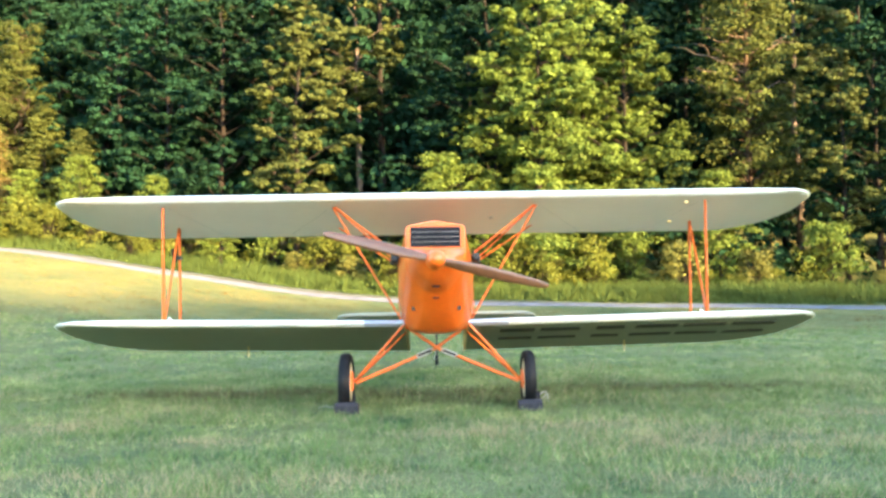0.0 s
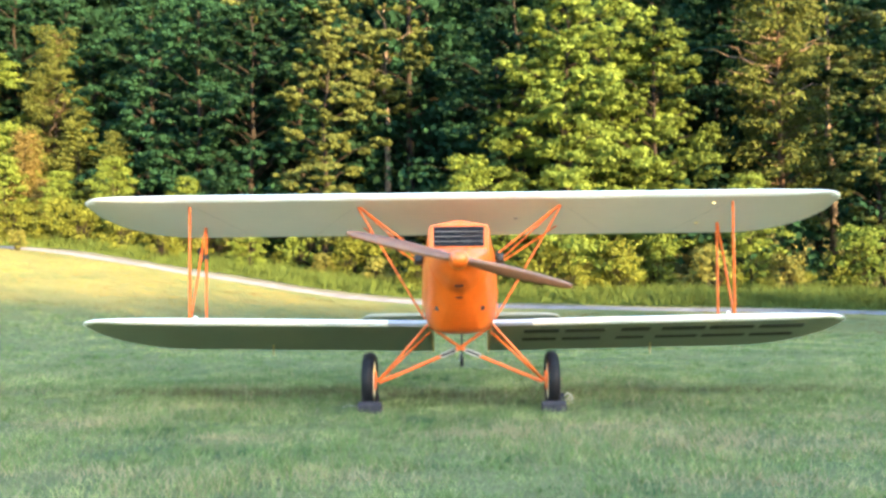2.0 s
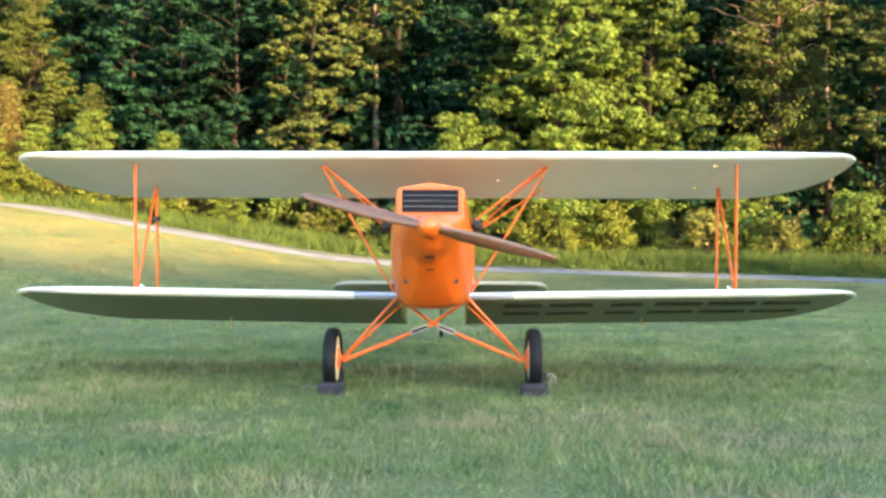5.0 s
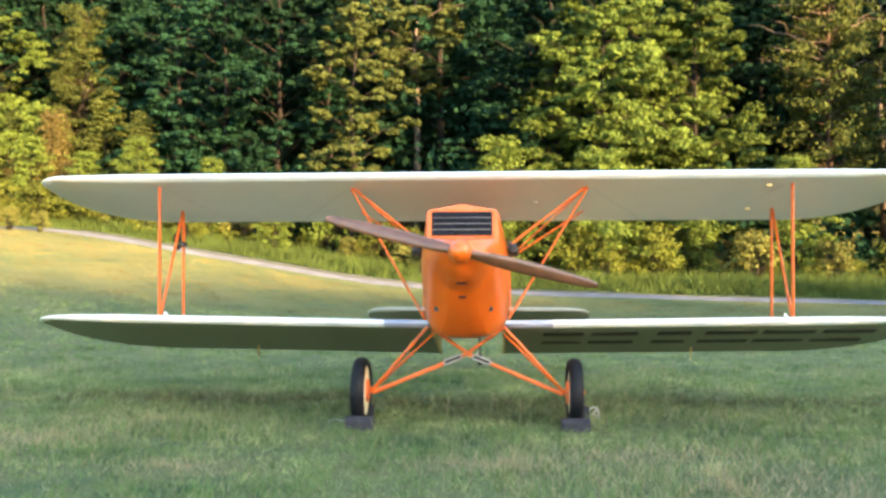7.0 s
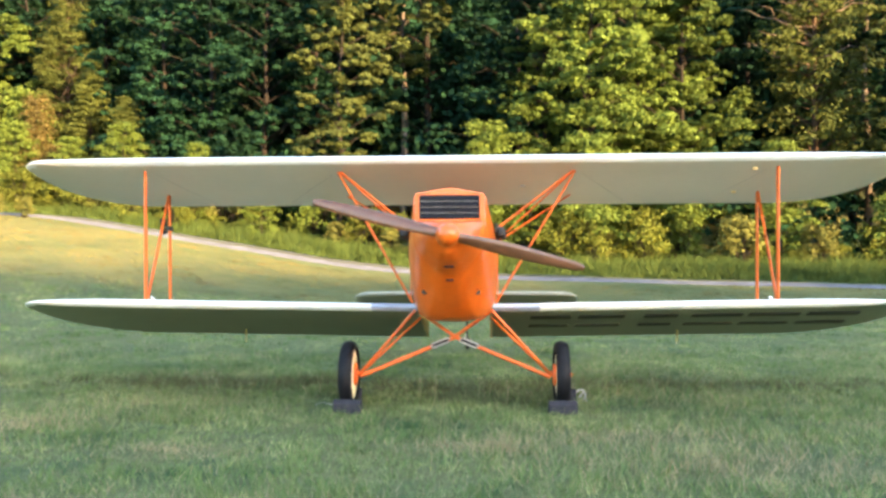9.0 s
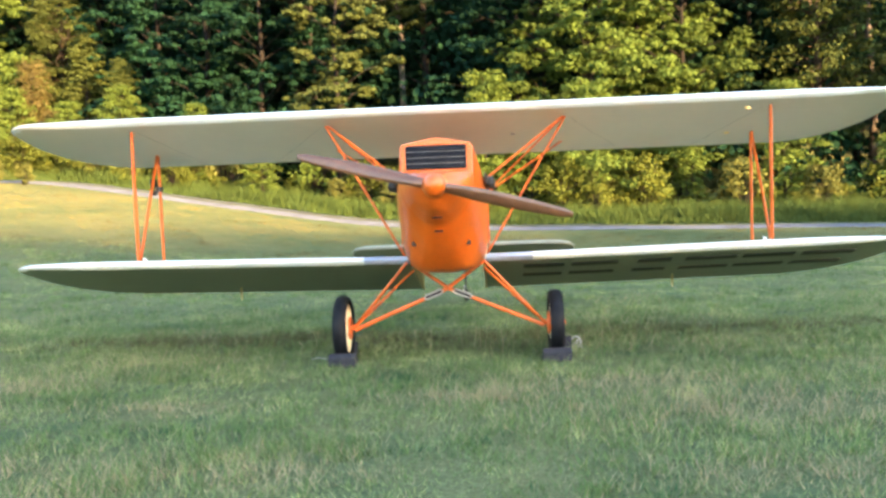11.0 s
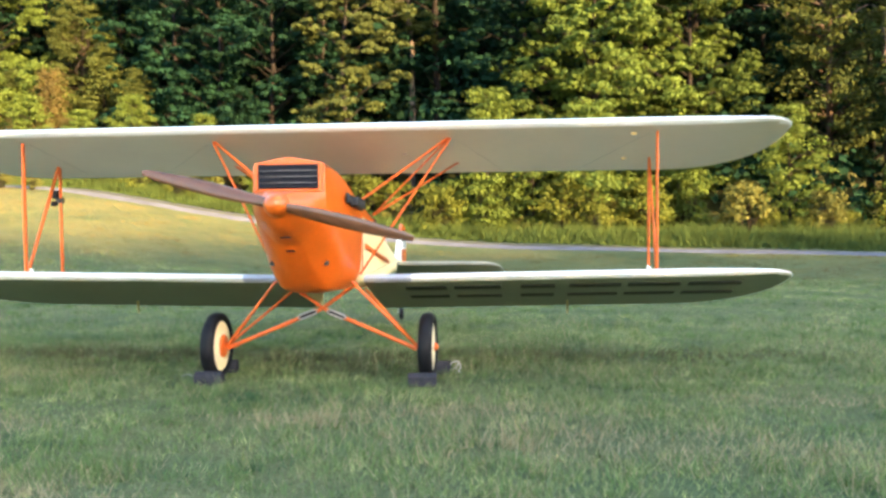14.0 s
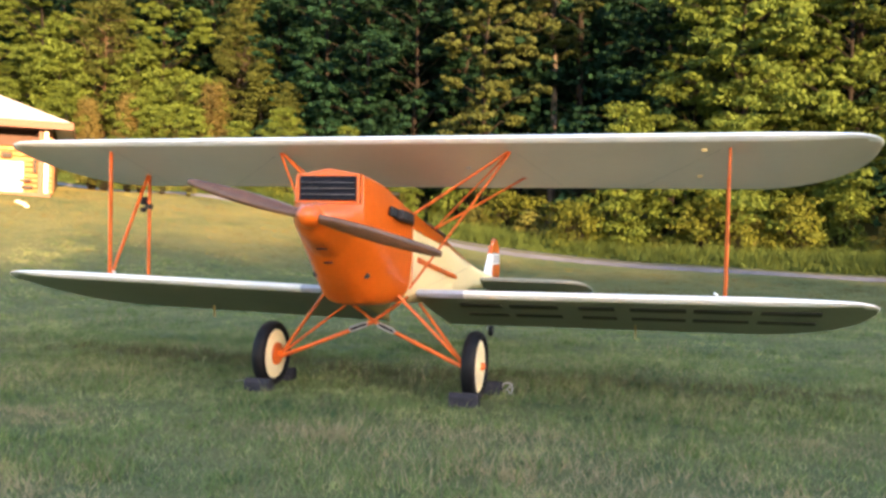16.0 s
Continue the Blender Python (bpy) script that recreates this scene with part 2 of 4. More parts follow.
def box(lo, hi, bevel=0.0, bm=None, m=None):
    bm = bm or bmesh.new()
    made = bmesh.ops.create_cube(bm, size=1.0)["verts"]
    lo, hi = Vector(lo), Vector(hi)
    for v in made:
        v.co = Vector(((lo[i] + hi[i]) / 2 + v.co[i] * (hi[i] - lo[i]) for i in range(3)))
    if bevel:
        edges = {e for v in made for e in v.link_edges}
        out = bmesh.ops.bevel(bm, geom=list(edges), offset=bevel, segments=2, affect="EDGES", profile=0.5)
        made = out["verts"]
    if m:
        for v in bm.verts if not bevel else set(made):
            v.co = m @ v.co
    return bm


def lathe(profile, centre, axis="x", sides=32, bm=None, close=True):
    """Turns (along, radius) pairs round an axis through centre."""
    bm = bm or bmesh.new()
    c = Vector(centre)
    rings = []
    for a, r in profile:
        ring = []
        for k in range(sides):
            t = 2 * math.pi * k / sides
            p = {"x": (a, r * math.cos(t), r * math.sin(t)), "y": (r * math.cos(t), a, r * math.sin(t)), "z": (r * math.cos(t), r * math.sin(t), a)}[axis]
            ring.append(bm.verts.new(c + Vector(p)))
        rings.append(ring)
    for a, b in zip(rings, rings[1:]):
        for k in range(sides):
            j = (k + 1) % sides
            bm.faces.new((a[k], a[j], b[j], b[k]))
    if close:
        bm.faces.new(rings[0][::-1])
        bm.faces.new(rings[-1])
    return bm


def loft(sections, caps=(True, True), bm=None):
    bm = bm or bmesh.new()
    rings = [[bm.verts.new(p) for p in s] for s in sections]
    n = len(rings[0])
    for a, b in zip(rings, rings[1:]):
        for k in range(n):
            j = (k + 1) % n
            bm.faces.new((a[k], a[j], b[j], b[k]))
    if caps[0]:
        bm.faces.new(rings[0][::-1])
    if caps[1]:
        bm.faces.new(rings[-1])
    return bm


def raw(name, verts, faces, mats, index=None, parent=None):
    me = bpy.data.meshes.new(name)
    me.from_pydata(verts, [], faces)
    for one in mats:
        me.materials.append(one)
    if index is not None:
        me.polygons.foreach_set("material_index", np.asarray(index, np.int32))
    me.update()
    ob = new(name, me)
    if parent:
        ob.parent = parent
    return ob


# ---- the ground ----
def soft(v, w):
    v = np.clip(np.asarray(v, float) / w, -40, 40)
    return w * np.log1p(np.exp(v))


def height(x, y):
    x, y = np.asarray(x, float), np.asarray(y, float)
    s = np.clip((y - 12.0) / 22.0, 0, 1)
    s = s * s * (3 - 2 * s)
    hill = 0.155 * soft(-x - 4.0, 2.5) * s
    hill = 9.0 * np.tanh(hill / 9.0)
    flat = np.clip((x + 33.0) / 12.0, 0, 1)
    lift = 0.075 * soft(np.minimum(y, 110) - 30.0, 2.5) * (0.3 + 0.7 * flat * flat * (3 - 2 * flat)) - 0.08
    edge = np.where(x > 0, 44.0, np.where(x > -30, 44.0 - 0.62 * x, 62.6 + 0.36 * (x + 30)))
    lift = lift + 0.24 * soft(np.minimum(y - edge, 90.0) - 9.0, 2.5)      # the wooded slope behind
    return hill + lift + 0.015 * np.sin(x * 0.9 + 0.4 * y) * np.clip((np.hypot(x, y - 10) - 3) / 6, 0, 1)


def build_ground():
    ax = np.concatenate([-np.geomspace(70, 2500, 14)[::-1], np.arange(-66, 46, 1.0), np.geomspace(50, 2500, 14)])
    ay = np.concatenate([-np.geomspace(12, 2500, 14)[::-1], np.arange(-8, 84, 1.0), np.geomspace(90, 2500, 14)])
    gx, gy = np.meshgrid(ax, ay)
    v = np.stack([gx, gy, height(gx, gy)], -1).reshape(-1, 3)
    w = len(ax)
    f = [(j * w + i, j * w + i + 1, (j + 1) * w + i + 1, (j + 1) * w + i) for j in range(len(ay) - 1) for i in range(w - 1)]
    ob = raw("ground", v.tolist(), f, [M_GROUND])
    ob.data.shade_smooth()
    return tagged(ob, "mown green lawn with dry patches rising to a hill", "lawn", kind="structure")


build_ground()


def road_centre(u):
    """The drive's line: u runs from behind the hill's brow down to the right."""
    x = -46.0 + 106.0 * u
    return Vector((x, ROAD_Y[0] + ROAD_Y[1] * x + ROAD_Y[2] * x * x + ROAD_Y[3] * x ** 3))


ROAD_Y = (40.85, -0.272, -0.00107, 0.0000153)


def drive_y(x):
    return min((road_centre(i / 80) for i in range(81)), key=lambda p: abs(p.x - x)).y


def build_road():
    verts, faces = [], []
    rng = random.Random(4)
    for i in range(161):
        u = i / 160
        p, q = road_centre(u), road_centre(min(u + 0.01, 1.01))
        d = (q - p).normalized()
        side = Vector((-d.y, d.x)) * (1 - 0.42 * min(1.0, max(0.0, (u - 0.40) / 0.12)))      # narrows towards the right
        for k, (off, lift) in enumerate(((-1.55, -0.10), (-1.3, 0.03), (-0.5, 0.03), (-0.42, 0.085), (0.42, 0.085), (0.5, 0.03), (1.3, 0.04), (1.55, -0.10))):
            e = p + side * (off + (rng.uniform(-0.12, 0.12) if k in (0, 1, 6, 7) else rng.uniform(-0.05, 0.05)))
            verts.append((e.x, e.y, float(height(e.x, e.y)) + lift))
        if i:
            b = 8 * (i - 1)
            faces += [(b + k, b + k + 1, b + k + 9, b + k + 8) for k in range(7)]
    ob = raw("road", verts, faces, [M_GRAVEL, M_CROWN], [1 if n % 7 == 3 else 0 for n in range(len(faces))])
    ob.data.shade_smooth()
    return tagged(ob, "pale gravel drive curving along the wood's edge", "driveway", kind="structure")


build_road()


# ---- the biplane ----
biplane = tagged(new("biplane"), "vintage biplane with orange nose and cream wings parked on grass", "biplane")
biplane.empty_display_size = 0.3
biplane.location = (0, 10.6, 0)
bpy.context.view_layer.update()


def bp(name, bm, mat, parent=None, label="", smooth=True, edge=40):
    """A part of the biplane, given in world places."""
    top = parent or biplane
    ob = part(name, bm, mat, top, label, smooth)
    ob.matrix_parent_inverse = Matrix.Translation((0, -10.6, 0))
    if parent:
        ob.matrix_parent_inverse = Matrix.Identity(4)
    if smooth:
        sharp(ob, edge)
    return ob


def section(y, peak, wt, zt, wm, zs, zl, wb, zb, zc, rounds=3, lean=0.0):
    """One fuselage ring: roof peak, top corner, side, lower side, chine, keel; corners rounded."""
    half = [(0, peak), (wt, zt), (wm, zs), (wm, zl), (wb, zb), (0.5 * wb, zc), (0, zc)]
    pts = half + [(-x, z) for x, z in reversed(half[1:-1])]
    for _ in range(rounds):
        out = []
        for a, b in zip(pts, pts[1:] + pts[:1]):
            ka, kb = (0.07 if p[1] > zs + 0.05 else 0.2 if p[1] > zs - 0.01 else 0.30 for p in (a, b))      # rounder below than round the hood
            out += [((1 - ka) * a[0] + ka * b[0], (1 - ka) * a[1] + ka * b[1]), (kb * a[0] + (1 - kb) * b[0], kb * a[1] + (1 - kb) * b[1])]
        pts = out
    return [Vector((x, y + lean * (z - 1.6), z)) for x, z in pts]


COWL = [
    section(9.06, 1.752, 0.06, 1.745, 0.115, 1.69, 1.625, 0.06, 1.575, 1.56),
    section(9.12, 1.782, 0.11, 1.772, 0.18, 1.70, 1.61, 0.085, 1.515, 1.49),
    section(9.20, 1.796, 0.17, 1.784, 0.232, 1.71, 1.595, 0.115, 1.465, 1.435),
    section(9.30, 1.80, 0.24, 1.787, 0.282, 1.715, 1.58, 0.135, 1.42, 1.385),
    section(9.413, 1.805, 0.32, 1.79, 0.325, 1.715, 1.555, 0.155, 1.36, 1.315),
    section(9.42, 2.105, 0.325, 2.045, 0.33, 1.72, 1.55, 0.155, 1.355, 1.31),
    section(9.55, 2.10, 0.335, 2.035, 0.36, 1.715, 1.51, 0.18, 1.225, 1.17),
    section(9.68, 2.09, 0.34, 2.02, 0.385, 1.71, 1.45, 0.20, 1.12, 1.06),
    section(9.95, 2.06, 0.35, 1.98, 0.42, 1.69, 1.36, 0.285, 0.94, 0.87),
    section(10.25, 2.00, 0.35, 1.91, 0.44, 1.66, 1.28, 0.355, 0.90, 0.835),
    section(10.50, 1.94, 0.345, 1.85, 0.445, 1.64, 1.22, 0.40, 0.90, 0.838),
]


def fair(rings, steps=4):
    """Rings laid between the given ones on a smooth curve."""
    out = []
    for i in range(len(rings) - 1):
        a, b, c, d = rings[max(i - 1, 0)], rings[i], rings[i + 1], rings[min(i + 2, len(rings) - 1)]
        for k in range(steps):
            u = k / steps
            out.append([0.5 * (2 * q + (r - p) * u + (2 * p - 5 * q + 4 * r - w) * u * u + (3 * q - p - 3 * r + w) * u ** 3) for p, q, r, w in zip(a, b, c, d)])
    return out + [rings[-1]]


cowl = bp("cowling", loft(fair(COWL[:5]) + fair(COWL[5:]), (True, False)), M_ORANGE, label="glossy orange engine cowling", edge=50)
BODY = [
    section(10.50, 1.932, 0.335, 1.842, 0.437, 1.632, 1.22, 0.392, 0.906, 0.845),
    section(10.90, 1.85, 0.33, 1.77, 0.435, 1.57, 1.15, 0.41, 0.88, 0.825),
    section(11.50, 1.75, 0.31, 1.66, 0.425, 1.47, 1.09, 0.40, 0.84, 0.785),
    section(12.30, 1.66, 0.26, 1.54, 0.39, 1.35, 1.05, 0.37, 0.835, 0.785),
    section(13.20, 1.48, 0.20, 1.36, 0.31, 1.22, 1.00, 0.29, 0.83, 0.785),
    section(14.20, 1.28, 0.13, 1.19, 0.22, 1.10, 0.96, 0.20, 0.85, 0.81),
    section(15.20, 1.10, 0.07, 1.04, 0.12, 1.00, 0.90, 0.11, 0.825, 0.79),
    section(16.30, 0.95, 0.025, 0.94, 0.04, 0.92, 0.84, 0.035, 0.80, 0.775),
]
fuselage = bp("fuselage", loft(BODY), M_CREAM, label="cream fabric rear fuselage", edge=50)
# orange turtle deck from the cowl to the tail, just proud of the fabric
deck = []
for s in BODY[:6]:
    ring = sorted([p for p in s if p.z > max(q.z for q in s) - 0.30 * (max(q.z for q in s) - min(q.z for q in s))], key=lambda p: p.x)
    deck.append(ring)
k = min(len(r) for r in deck)
bm = bmesh.new()
rows = []
for r in deck:
    idx = [round(i * (len(r) - 1) / (k - 1)) for i in range(k)]
    rows.append([bm.verts.new((r[i].x * 1.012, r[i].y, r[i].z + 0.006)) for i in idx])
for a, b in zip(rows, rows[1:]):
    for i in range(k - 1):
        bm.faces.new((a[i], a[i + 1], b[i + 1], b[i]))
bp("turtle_deck", bm, M_ORANGE, label="orange top decking")
# trim strip on both sides of the fabric
for sx in (-1, 1):
    bp("trim_strip", tube((sx * 0.44, 10.72, 1.285), (sx * 0.425, 12.35, 1.06), 0.03, 0.026, 8, flat=0.35, along=(0, 0, 1)), M_STRUT, label="orange painted side strip")
    bp("side_seam", path_tube([(sx * 0.447, 10.505, z) for z in np.linspace(1.02, 1.62, 7)], 0.006, 6), M_STRUT)

# radiator with shutters
RY = 9.408
rad = bp("radiator", box((-0.272, RY - 0.004, 1.815), (0.272, RY + 0.02, 2.03), 0.003), M_BLACK, label="black louvred radiator core", smooth=False)
for i in range(4):
    z = 1.843 + i * 0.053
    b = box((-0.262, -0.012, -0.023), (0.262, 0.004, 0.023), 0.002, m=Matrix.Translation((0, RY - 0.012, z)) @ Matrix.Rotation(radians(-28), 4, "X"))
    bp("shutter", b, M_BLACK, rad, smooth=False)
for i in range(3):
    z = 1.8695 + i * 0.053
    bp("shutter_rod", tube((-0.262, RY - 0.026, z), (0.262, RY - 0.026, z), 0.0024, sides=6), M_LINK, rad)
for lo, hi in (((-0.305, RY - 0.02, 1.795), (-0.272, RY + 0.02, 2.05)), ((0.272, RY - 0.02, 1.795), (0.305, RY + 0.02, 2.05)), ((-0.271, RY - 0.02, 2.03), (0.271, RY + 0.02, 2.05)), ((-0.271, RY - 0.02, 1.795), (0.271, RY + 0.02, 1.815))):
    bp("radiator_frame", box(lo, hi, 0.004), M_ORANGE, smooth=False)
for z, w, yy in ((1.385, 0.045, 9.29), (1.262, 0.036, 9.44)):
    bp("cooling_slot", box((-w, yy - 0.02, z - 0.008), (w, yy + 0.06, z + 0.008), 0.003), M_BLACK, cowl, smooth=False)
for sx in (-1, 1):
    bp("cowl_vent", lathe([(-0.012, 0.027), (0.03, 0.025), (0.031, 0.014), (0.01, 0.012)], (sx * 0.252, 9.745, 1.145), "y", 12), M_SOOT, cowl)

# exhaust openings and stacks
for sx in (-1, 1):
    ex = bp("exhaust_manifold", box((-0.012, -0.32, -0.045), (0.018, 0.32, 0.045), 0.012, m=Matrix.Translation((sx * 0.437, 10.18, 1.715)) @ Matrix.Rotation(radians(-6.5), 4, "X") @ Matrix.Rotation(radians(-sx * 2.0), 4, "Z")), M_SOOT, label="sooty black exhaust manifold")
    m = Matrix.Translation((sx * 0.475, 10.14, 1.712)) @ Matrix.Rotation(radians(-6.5), 4, "X") @ Matrix.Rotation(radians(-sx * 5.0), 4, "Z")
    bp("exhaust_stack", box((-0.05, -0.13, -0.047), (0.042, 0.16, 0.043), 0.014, m=m), M_SOOT)

# propeller, standing
HUB = Vector((0, 8.98, 1.66))
prop = bp("propeller", lathe([(-0.02, 0.092), (0.0, 0.100), (0.085, 0.108), (0.105, 0.09)], HUB, "y", 28), M_ORANGE, label="two-bladed propeller with an orange hub")
bp("spinner", lathe([(-0.100, 0.012), (-0.094, 0.038), (-0.074, 0.066), (-0.036, 0.088), (-0.015, 0.094)], HUB, "y", 28), M_ORANGE, prop)
TILT = radians(104)
for s in (1, -1):
    bm = bmesh.new()
    rings = []
    for i in range(15):
        r = 0.07 + i / 14 * 1.13
        q = r / 1.2
        c = 0.034 + 0.030 * math.sin(math.pi * min(1, q) ** 0.8) if q < 0.97 else 0.022
        th = 0.032 * (1 - 0.75 * q) + 0.004
        pitch = math.atan2(0.26, r + 0.12)
        ring = []
        for a in range(12):
            t = 2 * math.pi * a / 12
            u, v = c * math.cos(t), th * math.sin(t)
            ring.append(Vector((u * math.cos(pitch) - v * math.sin(pitch), u * math.sin(pitch) + v * math.cos(pitch), r)))
        rings.append(ring)
    turn = Matrix.Translation(HUB + Vector((0, 0.04, 0))) @ Matrix.Rotation(TILT + (math.pi if s < 0 else 0), 4, "Y")
    bp("blade", loft([[turn @ p for p in ring] for ring in rings]), M_WOOD, prop, "varnished brown wooden blade")


# wings
def airfoil(n=14):
    """Unit section: (along the chord, up) from trailing edge over the top to the nose and back below."""
    xs = [0.5 * (1 + math.cos(math.pi * i / n)) for i in range(n + 1)]
    top = [(x, 0.126 * (1.55 * math.sqrt(x) - 0.92 * x - 0.85 * x * x + 0.22 * x ** 3) + 0.002) for x in xs]
    bot = [(x, -0.045 * math.sqrt(x) * (1 - x) ** 1.2 * 1.7 - 0.004 * (x < 0.05) * (x > 0)) for x in xs[::-1]]
    return top, bot


def planform(s, full=4.80):
    """Leading and trailing edge as parts of the chord at s metres from the middle."""
    u = min(1.0, max(0.0, (s - (full - 1.05)) / 1.05))
    v = min(1.0, max(0.0, (s - (full - 0.30)) / 0.30))
    te = 0.30 + 0.70 * (1 - u * u) ** 0.5
    le = 0.15 * (1 - (1 - v * v) ** 0.5)
    return le, max(te, le + 0.02)


CHORD = 1.53


TIP_STEPS = 3.75 + 1.05 * np.sin(np.linspace(0, math.pi / 2, 24))


def wing(name, le_y, le_z, degrees, x0, x1, label, parent=None, rise=0.0):
    top, bot = airfoil()
    spans = [x for x in np.unique(np.round(np.concatenate([np.linspace(x0, x1, 45), np.sign(x1 or 1) * TIP_STEPS if x0 >= 0 else [], -TIP_STEPS if x0 < 0 else [], TIP_STEPS if x1 > 0 > x0 else []]), 3)) if x0 - 1e-6 <= x <= x1 + 1e-6]
    d = radians(degrees)
    ring_of = []
    for x in spans:
        le, te = planform(abs(x))
        c = te - le
        th = min(1.0, (c / 0.9) ** 0.5) * (1 - 0.62 * max(0.0, (abs(x) - 3.75) / 1.05) ** 1.6)
        sag = 0.985 if (abs(x) * 3.3) % 1 > 0.5 else 1.0   # fabric sinks a little between the ribs
        ring = []
        for px, pz in top + bot[1:-1]:
            a, h = (le + px * c) * CHORD, pz * CHORD * th * (sag if pz > 0.02 else 1.0)
            ring.append(Vector((x, le_y + a * math.cos(d) + h * math.sin(d), le_z + rise * max(0.0, abs(x) - 0.5) - a * math.sin(d) + h * math.cos(d))))
        ring_of.append(ring)
    bm = loft(ring_of)
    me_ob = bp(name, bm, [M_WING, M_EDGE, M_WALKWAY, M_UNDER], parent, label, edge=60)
    for p in me_ob.data.polygons:
        c = p.center
        a = (c.y - le_y) * math.cos(d) - (c.z - le_z - rise * max(0.0, abs(c.x) - 0.5)) * math.sin(d)
        le, te = planform(abs(c.x))
        if a < (le + 0.05) * CHORD and p.normal.dot(Vector((0, -math.cos(d), math.sin(d)))) > -0.35:
            p.material_index = 2 if name == "lower_wing" and abs(c.x) < 0.92 else 1
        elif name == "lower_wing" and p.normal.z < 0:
            # downward faces take the shade-toned fabric
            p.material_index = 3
    return me_ob


UY, UZ, UA = 10.80, 2.538, 15.3
LY, LZ, LA = 10.80, 0.945, 16.9
DIHEDRAL = 0.015


def on_wing(y0, z0, deg, x, a, h):
    d = radians(deg)
    up = DIHEDRAL * max(0.0, abs(x) - 0.5) if z0 == LZ else 0.0
    return Vector((x, y0 + a * math.cos(d) + h * math.sin(d), z0 + up - a * math.sin(d) + h * math.cos(d)))


upper = wing("upper_wing", UY, UZ, UA, -4.80, 4.80, "long cream fabric upper wing, white leading edge")
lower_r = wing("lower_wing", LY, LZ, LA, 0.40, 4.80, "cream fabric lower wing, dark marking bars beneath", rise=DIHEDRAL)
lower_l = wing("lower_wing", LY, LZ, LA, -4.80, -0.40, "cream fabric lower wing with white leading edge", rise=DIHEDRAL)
# aileron horns below the lower wing
for wing_ob, sx in ((lower_r, 1), (lower_l, -1)):
    p = on_wing(LY, LZ, LA, sx * 2.57, 1.15, -0.02)
    bp("aileron_horn", tube(p, p + Vector((0, 0.02, -0.15)), 0.024, 0.014, 8, flat=0.5), M_BRASS, wing_ob)
# brass fittings under the upper wing
for x, a, h in ((3.22, 0.24, -0.050), (3.20, 1.02, -0.034)):
    p = on_wing(UY, UZ, UA, x, a, h)
    bp("wing_fitting", box((-0.028, -0.010, -0.016), (0.028, 0.010, 0.012), 0.006, m=Matrix.Translation(p)), M_BRASS, upper)
p = on_wing(UY, UZ, UA, 0.75, 0.75, -0.042)
bp("wing_fitting", box((-0.03, -0.008, -0.01), (0.03, 0.008, 0.012), 0.004, m=Matrix.Translation(p)), M_LINK, upper)
# plain bars in place of the registration below the lower wing
BARS = ((1.03, 0.44), (1.58, 0.50), (2.22, 0.36), (2.82, 0.54), (3.43, 0.54), (4.05, 0.54))
for x, w in BARS:
    for a0, a1 in ((0.25, 0.37), (0.68, 0.80)):
        bm = bmesh.new()
        quad = []
        for xx, aa in ((x - w / 2, a0), (x + w / 2, a0), (x + w / 2, a1), (x - w / 2, a1)):
            h = -0.045 * math.sqrt(aa / CHORD) * (1 - aa / CHORD) ** 1.2 * 1.75 * CHORD + 0.002
            quad.append((xx, aa, h))
        lo = [bm.verts.new(on_wing(LY, LZ, LA, xx, aa, h - 0.010)) for xx, aa, h in quad]
        hi = [bm.verts.new(on_wing(LY, LZ, LA, xx, aa, h + 0.004)) for xx, aa, h in quad]
        bm.faces.new(lo)
        bm.faces.new(hi[::-1])
        for k in range(4):
            bm.faces.new((lo[k], lo[(k + 1) % 4], hi[(k + 1) % 4], hi[k]))
        bp("marking_bar", bm, M_MARK, lower_r, smooth=False)

# struts
for sx in (-1, 1):
    ft, fb = (sx * 3.46, 11.02, 2.47), (sx * 3.45, 11.03, 0.93)
    rt, rb = (sx * 3.49, 11.83, 2.29), (sx * 3.48, 11.84, 0.72)
    for a, b, r in ((ft, fb, 0.031), (rt, rb, 0.029), (rt, (sx * 3.45, 11.06, 1.0), 0.026)):
        bp("interplane_strut", tube(a, b, r, None, 12, flat=0.5, along=(0, 1, 0)), M_STRUT, label="orange streamlined interplane strut")
    A, D = (sx * 1.33, 11.10, 2.465), (sx * 1.40, 11.92, 2.275)
    B, C, E = (sx * 0.40, 10.62, 1.74), (sx * 0.425, 10.50, 1.00), (sx * 0.40, 11.45, 1.62)
    for a, b, r in ((A, B, 0.021), (A, C, 0.019), (A, E, 0.016), (D, E, 0.019)):
        bp("cabane_strut", tube(a, b, r, None, 10, flat=0.65, along=(0, 1, 0)), M_STRUT, label="orange cabane strut")
    for p in (A, D):
        bp("strut_fitting", box((-0.03, -0.05, -0.012), (0.05, 0.05, 0.02), 0.006, m=Matrix.Translation(p)), M_BRASS)
    # bracing wires
    bp("bracing_wire", tube((sx * 0.43, 10.9, 0.98), (sx * 3.40, 11.03, 2.44), 0.0008, sides=5), M_SOOT)
    bp("bracing_wire", tube((sx * 1.31, 11.12, 2.45), (sx * 3.42, 11.05, 0.98), 0.0008, sides=5), M_SOOT)
# small probe on the leading edges beside the front struts
for sx in (-1, 1):
    bp("wing_fitting", box((-0.022, -0.010, -0.01), (0.022, 0.010, 0.012), 0.004, m=Matrix.Translation(on_wing(LY, LZ, LA, sx * 3.36, 0.16, 0.10)) @ Matrix.Rotation(0.5, 4, "Y")), M_EDGE)
